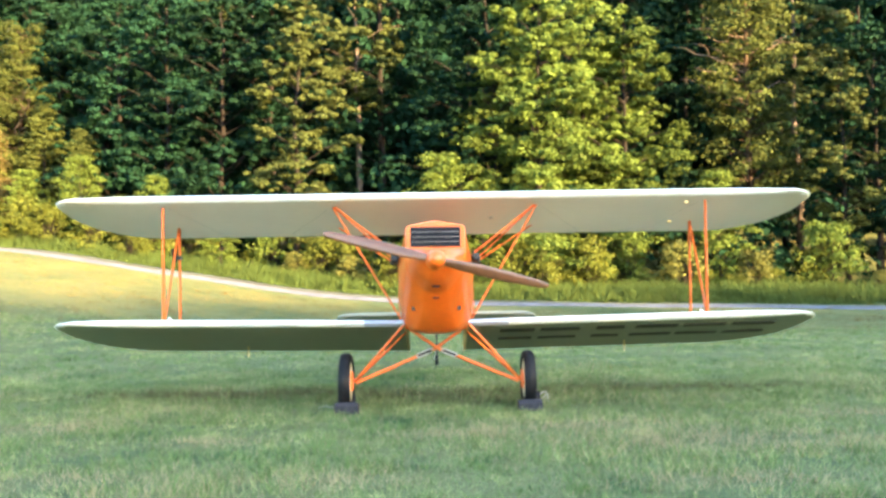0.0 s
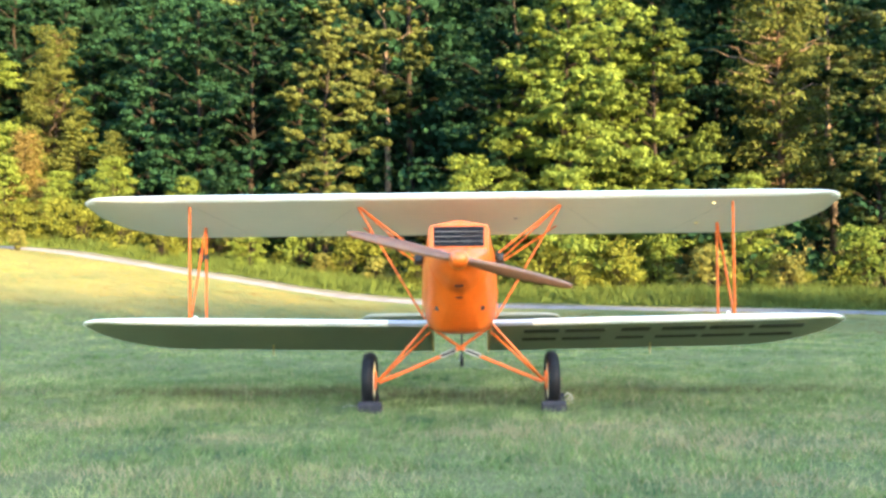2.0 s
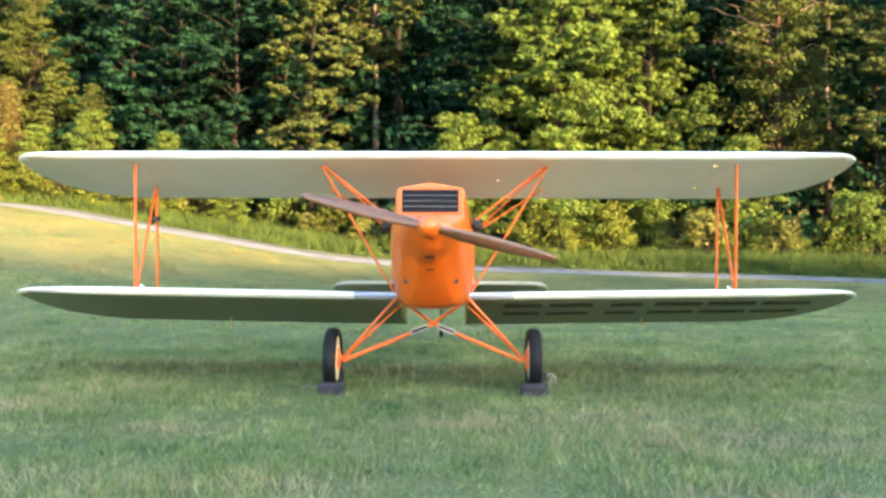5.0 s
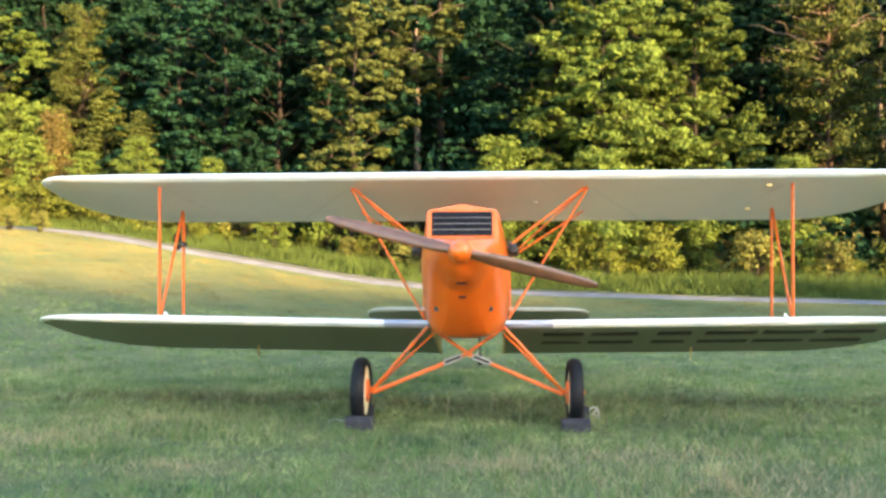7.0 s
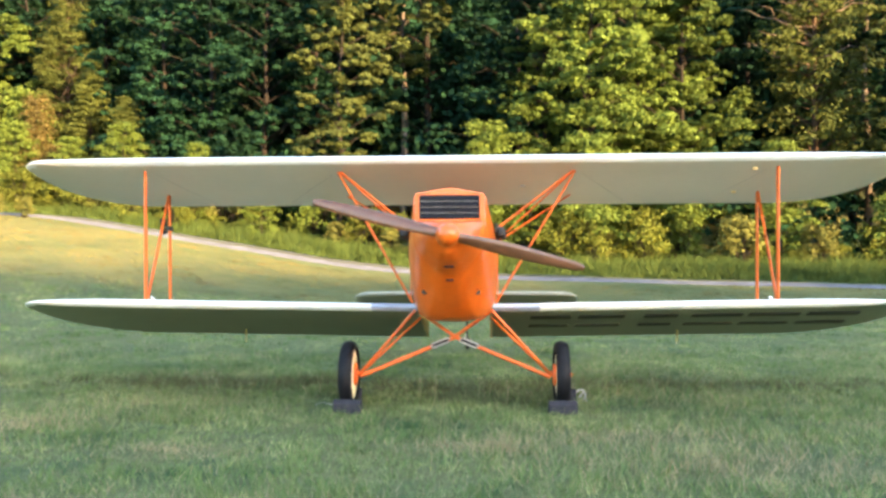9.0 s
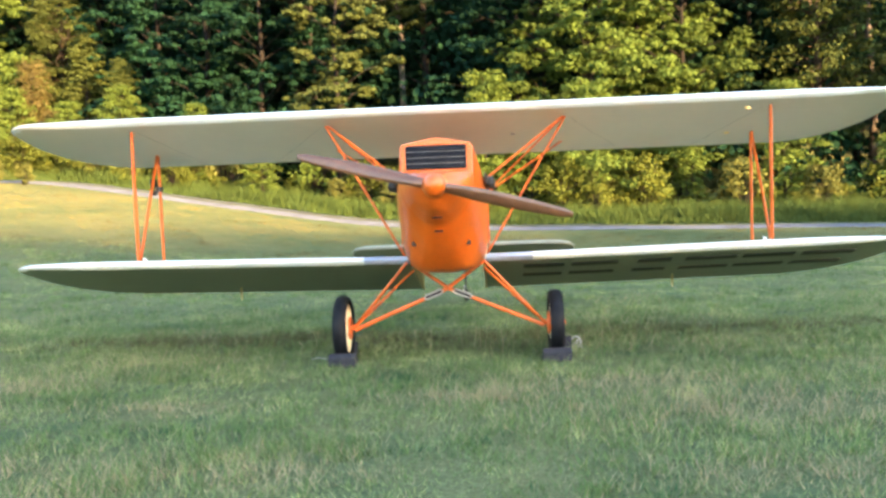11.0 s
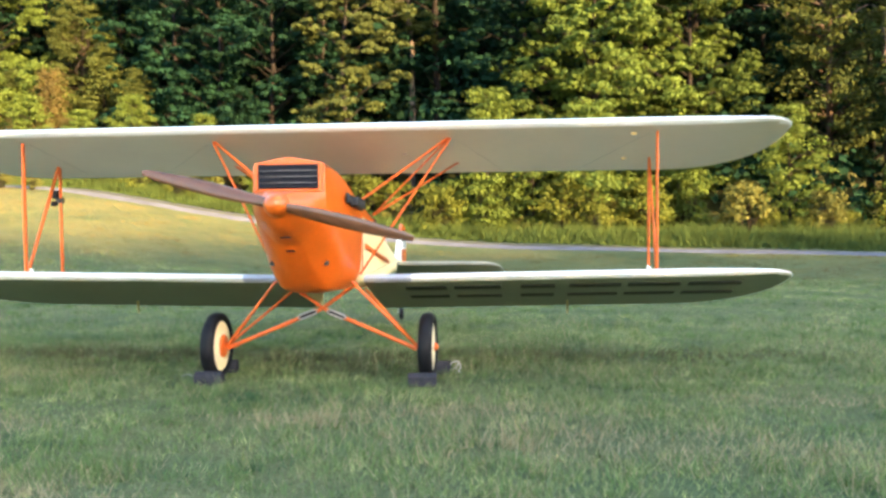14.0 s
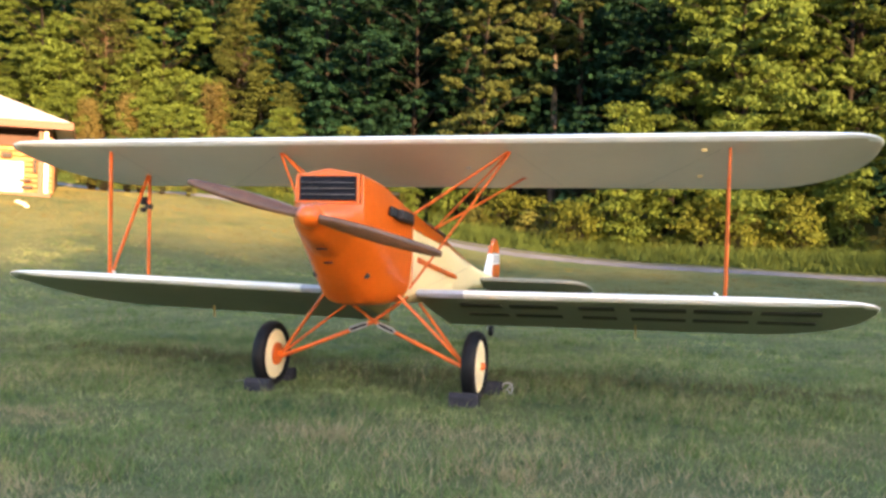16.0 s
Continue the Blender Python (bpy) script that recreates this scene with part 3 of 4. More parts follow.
# little film camera clamped on a rear strut
clamp = bp("strut_camera", box((-3.60, 11.80, 1.865), (-3.525, 11.87, 1.965), 0.01), M_BLACK, label="small black camera clamped on the strut")
bp("camera_clamp", lathe([(-0.03, 0.05), (0.03, 0.05)], (-3.50, 11.84, 1.84), "z", 14), M_SOOT, clamp)
bp("camera_lens", lathe([(-0.05, 0.03), (0.0, 0.034)], (-3.545, 11.81, 1.80), "y", 14), M_BLACK, clamp)

# landing gear
for sx in (-1, 1):
    hub = Vector((sx * 0.985, 10.57, 0.27))
    for foot, r in (((sx * 0.385, 10.28, 0.94), 0.025), ((sx * 0.385, 11.0, 0.82), 0.022)):
        bp("gear_leg", tube(hub, foot, r, None, 12, flat=0.65, along=(0, 1, 0)), M_STRUT, label="orange landing gear leg")
    mid = Vector((sx * 0.015, 10.66, 0.635))
    bp("axle_spreader", tube(hub + Vector((0, 0, -0.03)), mid, 0.022, 0.020, 12), M_STRUT)
    bp("cross_brace", tube(mid, (-sx * 0.37, 10.62, 0.91), 0.019, None, 12), M_STRUT)
    d = (hub - mid).normalized()
    p, q = mid + 0.06 * d, mid + 0.23 * d
    n = Vector((0, 0, 1)) - Vector((0, 0, 1)).dot(d) * d
    loop = [p + n * 0.022, q + n * 0.022, q + d * 0.02, q - n * 0.022, p - n * 0.022, p - d * 0.02]
    bp("bungee_link", path_tube([v + Vector((0, -0.035, 0)) for v in loop], 0.011, 8, closed=True), M_LINK, label="dull steel shock link")
    bp("link_core", tube(p + Vector((0, -0.03, 0)), q + Vector((0, -0.03, 0)), 0.012), M_BLACK)
    W = Vector((sx * 1.10, 10.57, 0.262))
    tyre_p = [(0.072 * math.cos(t), 0.295 + 0.052 * math.sin(t)) for t in (2 * math.pi * i / 18 for i in range(19))]
    wheel = bp("wheel", lathe([(-0.065, 0.03), (-0.064, 0.09), (-0.056, 0.17), (-0.046, 0.255), (0.046, 0.255), (0.056, 0.17), (0.064, 0.09), (0.065, 0.03)], W, "x", 40), M_RIM, label="cream disc wheel with orange hub")
    bp("tyre", lathe(tyre_p, W, "x", 48, close=False), M_TYRE, wheel, "black rubber tyre")
    bp("hub_cap", lathe([(-sx * 0.088, 0.06), (-sx * 0.08, 0.112), (-sx * 0.056, 0.122), (sx * 0.05, 0.05), (sx * 0.09, 0.035), (sx * 0.105, 0.02)], W, "x", 24), M_STRUT, wheel)
    bp("valve_stem", tube(W + Vector((sx * 0.045, -0.12, 0.18)), W + Vector((sx * 0.06, -0.12, 0.18)), 0.008), M_BRASS, wheel)
    bp("axle", tube(hub, W, 0.028), M_STRUT)

# tail
def flat_surface(outline, y0, z0, deg, thick):
    """A thin rounded-edge surface from an outline in (x, along)."""
    bm = bmesh.new()
    cx = sum(p[0] for p in outline) / len(outline)
    cy = sum(p[1] for p in outline) / len(outline)
    rings = []
    for h, k in ((-0.5, 0.93), (-0.25, 0.985), (0, 1.0), (0.25, 0.985), (0.5, 0.93)):
        rings.append([bm.verts.new(on_wing(y0, z0, deg, cx + (x - cx) * (k if abs(k - 1) < .01 or True else 1), cy + (a - cy) * k, h * thick)) for x, a in outline])
    n = len(outline)
    for a, b in zip(rings, rings[1:]):
        for i in range(n):
            bm.faces.new((a[i], a[(i + 1) % n], b[(i + 1) % n], b[i]))
    bm.faces.new(rings[0][::-1])
    bm.faces.new(rings[-1])
    return bm


def shade_tone(ob):
    """Cream on top; rim and underside get the darker tone that stands for shade."""
    for p in ob.data.polygons:
        p.material_index = 1 if p.normal.z > 0.93 else 0


TY, TZ, TA = 14.82, 0.955, 14.0
for sx in (-1, 1):
    stab = [(0.05, 0.0), (1.30, 0.0), (1.55, 0.04), (1.68, 0.16), (1.74, 0.32), (1.76, 0.50), (0.05, 0.62)]
    elev = [(0.06, 0.64), (1.765, 0.52), (1.76, 0.70), (1.68, 0.88), (1.45, 1.02), (0.8, 1.10), (0.16, 1.12)]
    shade_tone(bp("tailplane", flat_surface([(sx * x, a) for x, a in stab], TY, TZ, TA, 0.06), [M_TAIL, M_WING], label="cream fabric tailplane, shade-toned beneath"))
    shade_tone(bp("elevator", flat_surface([(sx * x, a) for x, a in elev], TY, TZ, TA, 0.045), [M_TAIL, M_WING], label="cream fabric elevator, shade-toned beneath"))


def upright(outline, thick):
    bm = bmesh.new()
    cy = sum(p[0] for p in outline) / len(outline)
    cz = sum(p[1] for p in outline) / len(outline)
    rings = []
    for h, k in ((-0.5, 0.94), (-0.2, 0.99), (0, 1.0), (0.2, 0.99), (0.5, 0.94)):
        rings.append([bm.verts.new((h * thick, cy + (y - cy) * k, cz + (z - cz) * k)) for y, z in outline])
    n = len(outline)
    for a, b in zip(rings, rings[1:]):
        for i in range(n):
            bm.faces.new((a[i], a[(i + 1) % n], b[(i + 1) % n], b[i]))
    bm.faces.new(rings[0][::-1])
    bm.faces.new(rings[-1])
    return bm


bp("fin", upright([(15.80, 0.98), (16.27, 0.94), (16.27, 1.315), (16.10, 1.315), (16.02, 1.21)], 0.05), M_EDGE, label="white tail fin")
bp("fin_tip", upright([(16.105, 1.32), (16.27, 1.32), (16.27, 1.47), (16.20, 1.44)], 0.05), M_ORANGE, label="orange tip of the tail fin")
bp("rudder", upright([(16.28, 0.78), (16.60, 0.76), (16.80, 0.88), (16.87, 1.06), (16.86, 1.13), (16.28, 1.13)], 0.05), M_ORANGE, label="orange lower rudder")
bp("rudder_band", upright([(16.28, 1.135), (16.86, 1.135), (16.82, 1.32), (16.28, 1.32)], 0.05), M_EDGE, label="white rudder band with grey bars")
bp("rudder_tip", upright([(16.28, 1.325), (16.815, 1.325), (16.74, 1.46), (16.58, 1.56), (16.42, 1.575), (16.30, 1.52)], 0.05), M_ORANGE, label="orange rudder tip")
for i in range(3):
    for sx in (-1, 1):
        bp("rudder_bar", box((sx * 0.026 - 0.003, 16.34, 1.17 + i * 0.045), (sx * 0.026 + 0.003, 16.76, 1.194 + i * 0.045)), M_LINK, smooth=False)
tail_leg = bp("tail_leg", path_tube([(0, 15.95, 0.82), (0, 16.15, 0.50), (0, 16.33, 0.10)], [0.022, 0.020, 0.016], 10), M_SOOT, label="black tail wheel spring")
bp("tail_wheel", lathe([(-0.028, 0.05), (-0.032, 0.085), (0, 0.105), (0.032, 0.085), (0.028, 0.05)], (0, 16.38, 0.035), "x", 20), M_TYRE, tail_leg)
bp("tail_fork", tube((-0.05, 16.36, 0.05), (-0.02, 16.30, 0.20), 0.012), M_STEEL, tail_leg)

# cream fillets where the lower wing meets the belly
for sx in (-1, 1):
    fil = upright([(10.88, 0.98), (11.5, 1.0), (12.30, 0.98), (12.29, 0.485), (11.9, 0.60), (11.4, 0.75), (11.0, 0.88)], 0.024)
    for v in fil.verts:
        v.co.x += sx * 0.386
    bp("root_fillet", fil, M_CREAM, label="cream fabric wing root fillet")

# cockpits: coamings, flat black sheets painted as the shaded hollows, little windscreens
for y, z, r in ((11.15, 1.79, 0.26), (12.35, 1.645, 0.25)):
    ring = [(r * math.cos(t), y + 0.36 * math.sin(t), z - 0.185 * math.sin(t) * 0.36 - 0.09 * abs(math.cos(t)) ** 2 + 0.012) for t in (2 * math.pi * i / 28 for i in range(28))]
    bp("cockpit_coaming", path_tube(ring, 0.022, 8, closed=True), M_LEATHER, label="dark leather cockpit coaming")
    bm = bmesh.new()
    bm.faces.new([bm.verts.new((x, yy, zz + 0.004)) for x, yy, zz in ring])
    bp("cockpit_shade_sheet", bm, M_BLACK, smooth=False)
    bm = bmesh.new()
    arc = [(0.22 * math.sin(t), y - 0.40 - 0.08 * math.cos(t) + 0.1, z + 0.055) for t in np.linspace(-1.25, 1.25, 11)]
    lowv = [bm.verts.new((x, yy, zz)) for x, yy, zz in arc]
    hiv = [bm.verts.new((x * 0.8, yy + 0.07, zz + 0.15 - 0.06 * abs(x))) for x, yy, zz in arc]
    for i in range(10):
        bm.faces.new((lowv[i], lowv[i + 1], hiv[i + 1], hiv[i]))
    screen = bp("windscreen", bm, M_SCREEN, label="small clear windscreen")
    screen.visible_shadow = False


# ---- wheel chocks ----
def chock(name, x, y, turn, label, w=0.30, d=0.17, h=0.13):
    bm = bmesh.new()
    prof = [(-d / 2, 0.0), (-d / 2, h * 0.75), (-d / 2 + 0.03, h), (0.0, h), (d / 2, 0.03), (d / 2, 0.0)]
    loft([[Vector((sx * w / 2, a, b)) for a, b in prof] for sx in (-1, -0.5, 0, 0.5, 1)], bm=bm)
    bmesh.ops.bevel(bm, geom=[e for e in bm.edges if e.calc_face_angle(0) > 0.6], offset=0.008, segments=1, affect="EDGES")
    ob = sharp(part(name, bm, M_CHOCK))
    ob.matrix_world = pose(x, y, -0.085, 0, 0, turn)
    return tagged(ob, label, "wheel chock", group="wheel chocks")


for sx, cx in ((-1, -1.06), (1, 1.08)):
    chock("wheel_chock", cx, 10.24, 4 * sx, "dark worn block chocking a wheel on the grass", 0.28, 0.14, 0.135)
    chock("wheel_chock", -1.14 if sx < 0 else 1.18, 10.97, 180 - 4 * sx, "dark worn block behind a wheel", 0.22, 0.15, 0.14)
# rope loop by a chock
loop = [(1.34 + 0.055 * math.cos(t), 11.02 + 0.03 * math.sin(2 * t), -0.015 + 0.06 * math.sin(t)) for t in (2 * math.pi * i / 24 for i in range(24))]
bm = path_tube(loop, 0.008, 8, closed=True)
path_tube([(1.30, 11.02, -0.05), (1.34, 11.01, -0.02), (1.38, 11.02, 0.025)], 0.008, 6, bm)
path_tube([(1.34, 11.01, -0.02), (1.37, 11.01, -0.05), (1.41, 11.02, -0.08)], 0.008, 6, bm)
tagged(part("rope_loop", bm, M_ROPE), "coiled white chock rope beside a wheel", "rope")
line = [(-1.42, 10.40, -0.03), (-1.34, 10.36, 0.0), (-1.26, 10.32, -0.01), (-1.17, 10.27, -0.02)]
tagged(part("rope_end", path_tube(line, 0.003, 6), M_ROPE), "thin pale rope lying by a wheel chock", "rope")


# ---- trees and shrubs ----
def leaf_quads(rng, centres, radii, per, size, tilt=0.45, flat=0.45, lift=0.5):
    """Many small pointed leaves on flattened pads, each leaf facing outwards and up: (n, 3) pad middles, their radii, leaves a pad."""
    n = len(centres) * per
    c = np.repeat(centres, per, 0)
    r = np.repeat(radii, per)[:, None]
    d = rng.normal(size=(n, 3))
    d /= np.linalg.norm(d, axis=1)[:, None]
    face = d + np.array([0, 0, lift]) + rng.normal(size=(n, 3)) * tilt
    face /= np.linalg.norm(face, axis=1)[:, None]
    d *= rng.random((n, 1)) ** 0.36
    d[:, 2] *= flat
    p = c + d * r
    p[:, 2] -= 0.18 * (d[:, 0] ** 2 + d[:, 1] ** 2) * r[:, 0]
    u = np.cross(face, rng.normal(size=(n, 3)))
    u /= np.linalg.norm(u, axis=1)[:, None] + 1e-9
    v = np.cross(face, u)
    s = (size * rng.uniform(0.65, 1.35, n))[:, None]
    quad = np.stack([p - 0.5 * s * u, p + 0.05 * s * u + 0.33 * s * v, p + 0.55 * s * u, p + 0.05 * s * u - 0.33 * s * v], 1)
    return quad.reshape(-1, 3)


def fast_mesh(name, verts, mats, corners, index=None):
    """A mesh of loose faces with the same number of corners each."""
    me = bpy.data.meshes.new(name)
    n = len(verts) // corners
    me.vertices.add(len(verts))
    me.vertices.foreach_set("co", np.ascontiguousarray(verts, np.float32).ravel())
    me.loops.add(len(verts))
    me.loops.foreach_set("vertex_index", np.arange(len(verts), dtype=np.int32))
    me.polygons.add(n)
    me.polygons.foreach_set("loop_start", np.arange(0, len(verts), corners, dtype=np.int32))
    for m in mats:
        me.materials.append(m)
    if index is not None:
        me.polygons.foreach_set("material_index", np.asarray(index, np.int32))
    me.update(calc_edges=True)
    return me


def make_tree(name, seed, tall, spread, base, leaf_mat, bark, pads, per, size, label, category="tree", lean=0.0, trunk=0.22, droop=0.0, bare=0, shape="round", flat=0.4, split=False):
    """A tapered trunk with limbs, and a crown of leaf pads hung on the limbs' ends."""
    rng, rnd = np.random.default_rng(seed), random.Random(seed)
    top = new(name)
    bm = bmesh.new()
    spine = [Vector((lean * tall * k / 8 * k / 8 + rnd.uniform(-0.06, 0.06) * (k > 0), rnd.uniform(-0.06, 0.06) * (k > 0), tall * 0.96 * k / 8)) for k in range(9)]
    path_tube(spine, [trunk * (1.25 if k == 0 else 1) * (1 - 0.88 * k / 8) + 0.012 for k in range(9)], 8, bm)
    centres, radii = [], []
    for i in range(pads):
        q = (i + rnd.random()) / pads
        z = base + (tall - base) * q
        if shape == "round":
            reach = spread * (math.sin(math.pi * (0.12 + 0.86 * q)) ** 0.6)
        elif shape == "cone":
            reach = spread * (1.02 - q) ** 0.8 + 0.2
        else:
            reach = spread * (0.9 - 0.55 * q)
        ang = i * 2.39996 + rnd.uniform(-0.5, 0.5)
        far = reach * rnd.uniform(0.45, 1.05)
        root_z = max(base * 0.6, z - far * rnd.uniform(0.15, 0.55))
        kk = min(7.99, max(0.0, root_z / (tall * 0.96) * 8))
        s0 = spine[int(kk)].lerp(spine[int(kk) + 1], kk - int(kk))
        tip = Vector((s0.x + far * math.cos(ang), s0.y + far * math.sin(ang), z - droop * far))
        if i % 3 == 0 or bare:
            midp = s0.lerp(tip, 0.5) + Vector((rnd.uniform(-0.2, 0.2), rnd.uniform(-0.2, 0.2), 0.10 * far))
            twig = path_tube([s0, midp, tip], [0.030 + 0.008 * far, 0.022, 0.008], 5, bmesh.new() if split else bm)
            if split:
                part("branch", twig, bark, top)
        if bare and rnd.random() < bare:
            continue
        centres.append(tip)
        radii.append(rnd.uniform(0.55, 1.0) * (0.55 + 0.14 * spread))
        if far > 2.0:
            centres.append(s0.lerp(tip, 0.62) + Vector((rnd.uniform(-0.4, 0.4), rnd.uniform(-0.4, 0.4), 0.15)))
            radii.append(rnd.uniform(0.4, 0.75) * (0.55 + 0.12 * spread))
    part("trunk", bm, bark, top)
    quads = leaf_quads(rng, np.array([tuple(c) for c in centres]), np.array(radii), per, size, flat=flat)
    crown = new("crown", fast_mesh("crown", quads, [leaf_mat], 4))
    crown.parent = top
    return tagged(top, label, category)


def make_broadleaf(name, seed, tall, spread, base, leaf_mat, bark, boughs, pads, per, size, label, trunk=0.22, lean=0.0, gap=0.25, flat=0.42):
    """A broad-leaved tree: a trunk and boughs that carry layered leafy sprays of uneven size, with dark gaps between them."""
    rng, rnd = np.random.default_rng(seed), random.Random(seed)
    top = new(name)
    bm = bmesh.new()
    spine = [Vector((lean * tall * (k / 8) ** 2 + rnd.uniform(-0.15, 0.15) * (k > 0), rnd.uniform(-0.15, 0.15) * (k > 0), tall * 0.9 * k / 8)) for k in range(9)]
    path_tube(spine, [trunk * (1.3 if k == 0 else 1) * (1 - 0.85 * k / 8) + 0.015 for k in range(9)], 8, bm)
    centres, radii = [], []
    lobe = [rnd.uniform(0.62, 1.12) for _ in range(7)]      # the crown's uneven outline, sector by sector
    for i in range(boughs + 1):
        q = min((i + 0.5) / boughs, 1.0)
        z = base + (tall - base) * (0.04 + 0.92 * q) + rnd.uniform(-0.6, 0.6)
        ang = i * 2.39996 + rnd.uniform(-0.6, 0.6)
        wide = spread * math.sin(math.pi * (0.20 + 0.70 * q)) ** 0.7 * lobe[int((ang % 6.2832) / 6.2832 * 7) % 7]
        far = wide * (rnd.uniform(0.62, 1.0) if i % 4 else rnd.uniform(0.15, 0.5)) if i < boughs else 0.1
        kk = min(7.99, max(0.4, (z - 0.40 * far - 0.3) / (tall * 0.9) * 8))
        s0 = spine[int(kk)].lerp(spine[int(kk) + 1], kk - int(kk))
        c = Vector((s0.x + far * math.cos(ang), s0.y + far * math.sin(ang), z))
        bend = s0.lerp(c, 0.55) + Vector((rnd.uniform(-0.25, 0.25), rnd.uniform(-0.25, 0.25), 0.10 * far))
        path_tube([s0, bend, c], [0.022 + 0.010 * far, 0.018 + 0.004 * far, 0.008], 5, bm)
        if rnd.random() < gap * 0.35:
            continue
        big = (0.20 * spread + 0.42) * rnd.uniform(0.65, 1.3) * (1.08 - 0.35 * q)
        way, side = Vector((math.cos(ang), math.sin(ang), 0)), Vector((-math.sin(ang), math.cos(ang), 0))
        for k in range(pads):
            along, across = rnd.uniform(-1.1, 0.65), rnd.gauss(0, 0.55)
            p = c + way * along * big + side * across * big + Vector((0, 0, (0.26 * rnd.gauss(0, 1) - 0.28 * along * along - 0.22 * across * across) * big))
            if k % 4 == 0:
                path_tube([c.lerp(bend, 0.4), p], [0.014, 0.005], 4, bm)
            centres.append(tuple(p))
            radii.append(big * rnd.uniform(0.24, 0.46))
    part("trunk", bm, bark, top)
    crown = new("crown", fast_mesh("crown", leaf_quads(rng, np.array(centres), np.array(radii), per, size, flat=flat), [leaf_mat], 4))
    crown.parent = top
    return tagged(top, label, "tree")


def wood_edge(x):
    """Where the wood begins, along y, at x."""
    return 44.0 if x > 0 else 44.0 - 0.62 * x if x > -30 else 62.6 + 0.36 * (x + 30)


def put_tree(kind, spots, group):
    """The first spot takes the tree itself, the rest copies."""
    rnd = random.Random(len(spots) * 7 + len(group))
    for i, (x, y, s, turn) in enumerate(spots):
        m = Matrix.Translation((x, y, float(height(x, y)) - 0.06)) @ Matrix.Rotation(radians(turn), 4, "Z")
        ob = kind if i == 0 else copy_thing(kind, m)
        ob.matrix_basis = m @ Matrix.Diagonal((s, s, s * rnd.uniform(0.95, 1.05), 1))
        tagged(ob, group=group)


# broad-leaved trees of the wood's front
oak = make_broadleaf("oak_tree", 11, 16.5, 5.3, 2.2, M_LEAF, M_BARK, 58, 11, 66, 0.20, "broad leafy green tree lit by low sun at the wood's edge", 0.24)
oak_b = make_broadleaf("oak_tree", 12, 15.5, 4.5, 1.6, M_LEAF, M_BARK, 50, 11, 66, 0.20, "leafy green tree standing at the wood's edge", 0.2, 0.03)
oak_slim = make_broadleaf("oak_tree", 21, 17.0, 3.2, 2.6, M_LEAFGREY, M_BARK, 40, 10, 80, 0.19, "slender grey-green leafy tree before the dark wood", 0.17, 0.02)
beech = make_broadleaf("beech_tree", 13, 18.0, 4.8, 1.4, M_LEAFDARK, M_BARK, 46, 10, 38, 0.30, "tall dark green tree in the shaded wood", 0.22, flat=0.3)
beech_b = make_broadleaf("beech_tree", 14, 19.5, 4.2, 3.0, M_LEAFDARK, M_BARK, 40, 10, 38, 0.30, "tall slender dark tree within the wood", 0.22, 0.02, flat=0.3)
tall_tree = make_broadleaf("tall_tree", 15, 23.0, 4.2, 11.5, M_LEAFGREY, M_PALEBARK, 26, 10, 70, 0.22, "tall straight pale-trunked tree with a high crown", 0.25)
pine = make_tree("pine_tree", 16, 22.0, 4.4, 4.0, M_NEEDLE, M_PINEBARK, 190, 80, 0.22, "old pine with twisted brown limbs and thin needles", trunk=0.22, bare=0.16, shape="spike", droop=0.10, flat=0.5)
for i, (z, turn, far) in enumerate(((10.6, 172, 4.2), (11.6, 196, 3.6), (12.8, 165, 4.6), (13.6, 205, 3.0), (12.2, 182, 2.6), (14.4, 178, 3.4), (11.0, 20, 3.0), (13.2, -12, 3.4))):
    rnd = random.Random(60 + i)
    pts = [Vector((0.0, 0.0, z))]
    for k in range(1, 7):
        a = radians(turn + rnd.uniform(-32, 32))
        pts.append(pts[-1] + far / 6 * Vector((math.cos(a), math.sin(a), rnd.uniform(-0.25, 0.75))))
    bm = path_tube(pts, [0.075 - 0.010 * k for k in range(7)], 6)
    path_tube([pts[3], pts[3] + Vector((math.cos(radians(turn + 60)) * 0.5, math.sin(radians(turn + 60)) * 0.5, 0.5)), pts[3] + Vector((math.cos(radians(turn + 20)) * 1.1, math.sin(radians(turn + 20)) * 1.1, 0.8))], [0.035, 0.025, 0.010], 5, bm)
    part("bare_limb", bm, M_DEADWOOD, pine, "bare twisted grey-brown limb")
cedar = make_tree("cedar_tree", 17, 11.0, 3.0, 0.8, M_NEEDLE, M_BARK, 110, 80, 0.20, "olive green layered evergreen by the wood", trunk=0.15, shape="cone", droop=0.15, flat=0.25)
sapling = make_tree("sapling", 18, 6.6, 1.7, 0.5, M_SAPLING, M_BARK, 56, 90, 0.17, "bright yellow-green young tree in low sun", trunk=0.06, split=True)
young_cedar = make_tree("young_cedar", 24, 6.0, 1.25, 0.3, M_OLIVE, M_BARK, 70, 80, 0.13, "olive-brown pointed young cedar in low sun", trunk=0.06, shape="cone", droop=-0.25, flat=0.7)

put_tree(young_cedar, [(-30.0, 57.6, 1.3, 0), (-34.6, 58.6, 1.0, 40), (-32.0, 57.0, 0.85, 110), (-37.2, 58.0, 1.15, 170), (-40.2, 57.2, 1.0, 220), (-28.4, 57.0, 0.8, 300)], "young cedars")
put_tree(oak, [(5.9, 47.4, 1.06, 0), (8.9, 51.0, 1.04, 140), (-47.0, 60.0, 1.05, 210), (-38.0, 63.5, 1.0, 330)], "wood edge trees")
put_tree(oak_b, [(10.9, 48.8, 1.03, 30), (3.6, 49.4, 0.85, 70), (-31.0, 69.0, 1.1, 100), (-52.0, 60.0, 1.1, 190)], "wood edge trees")
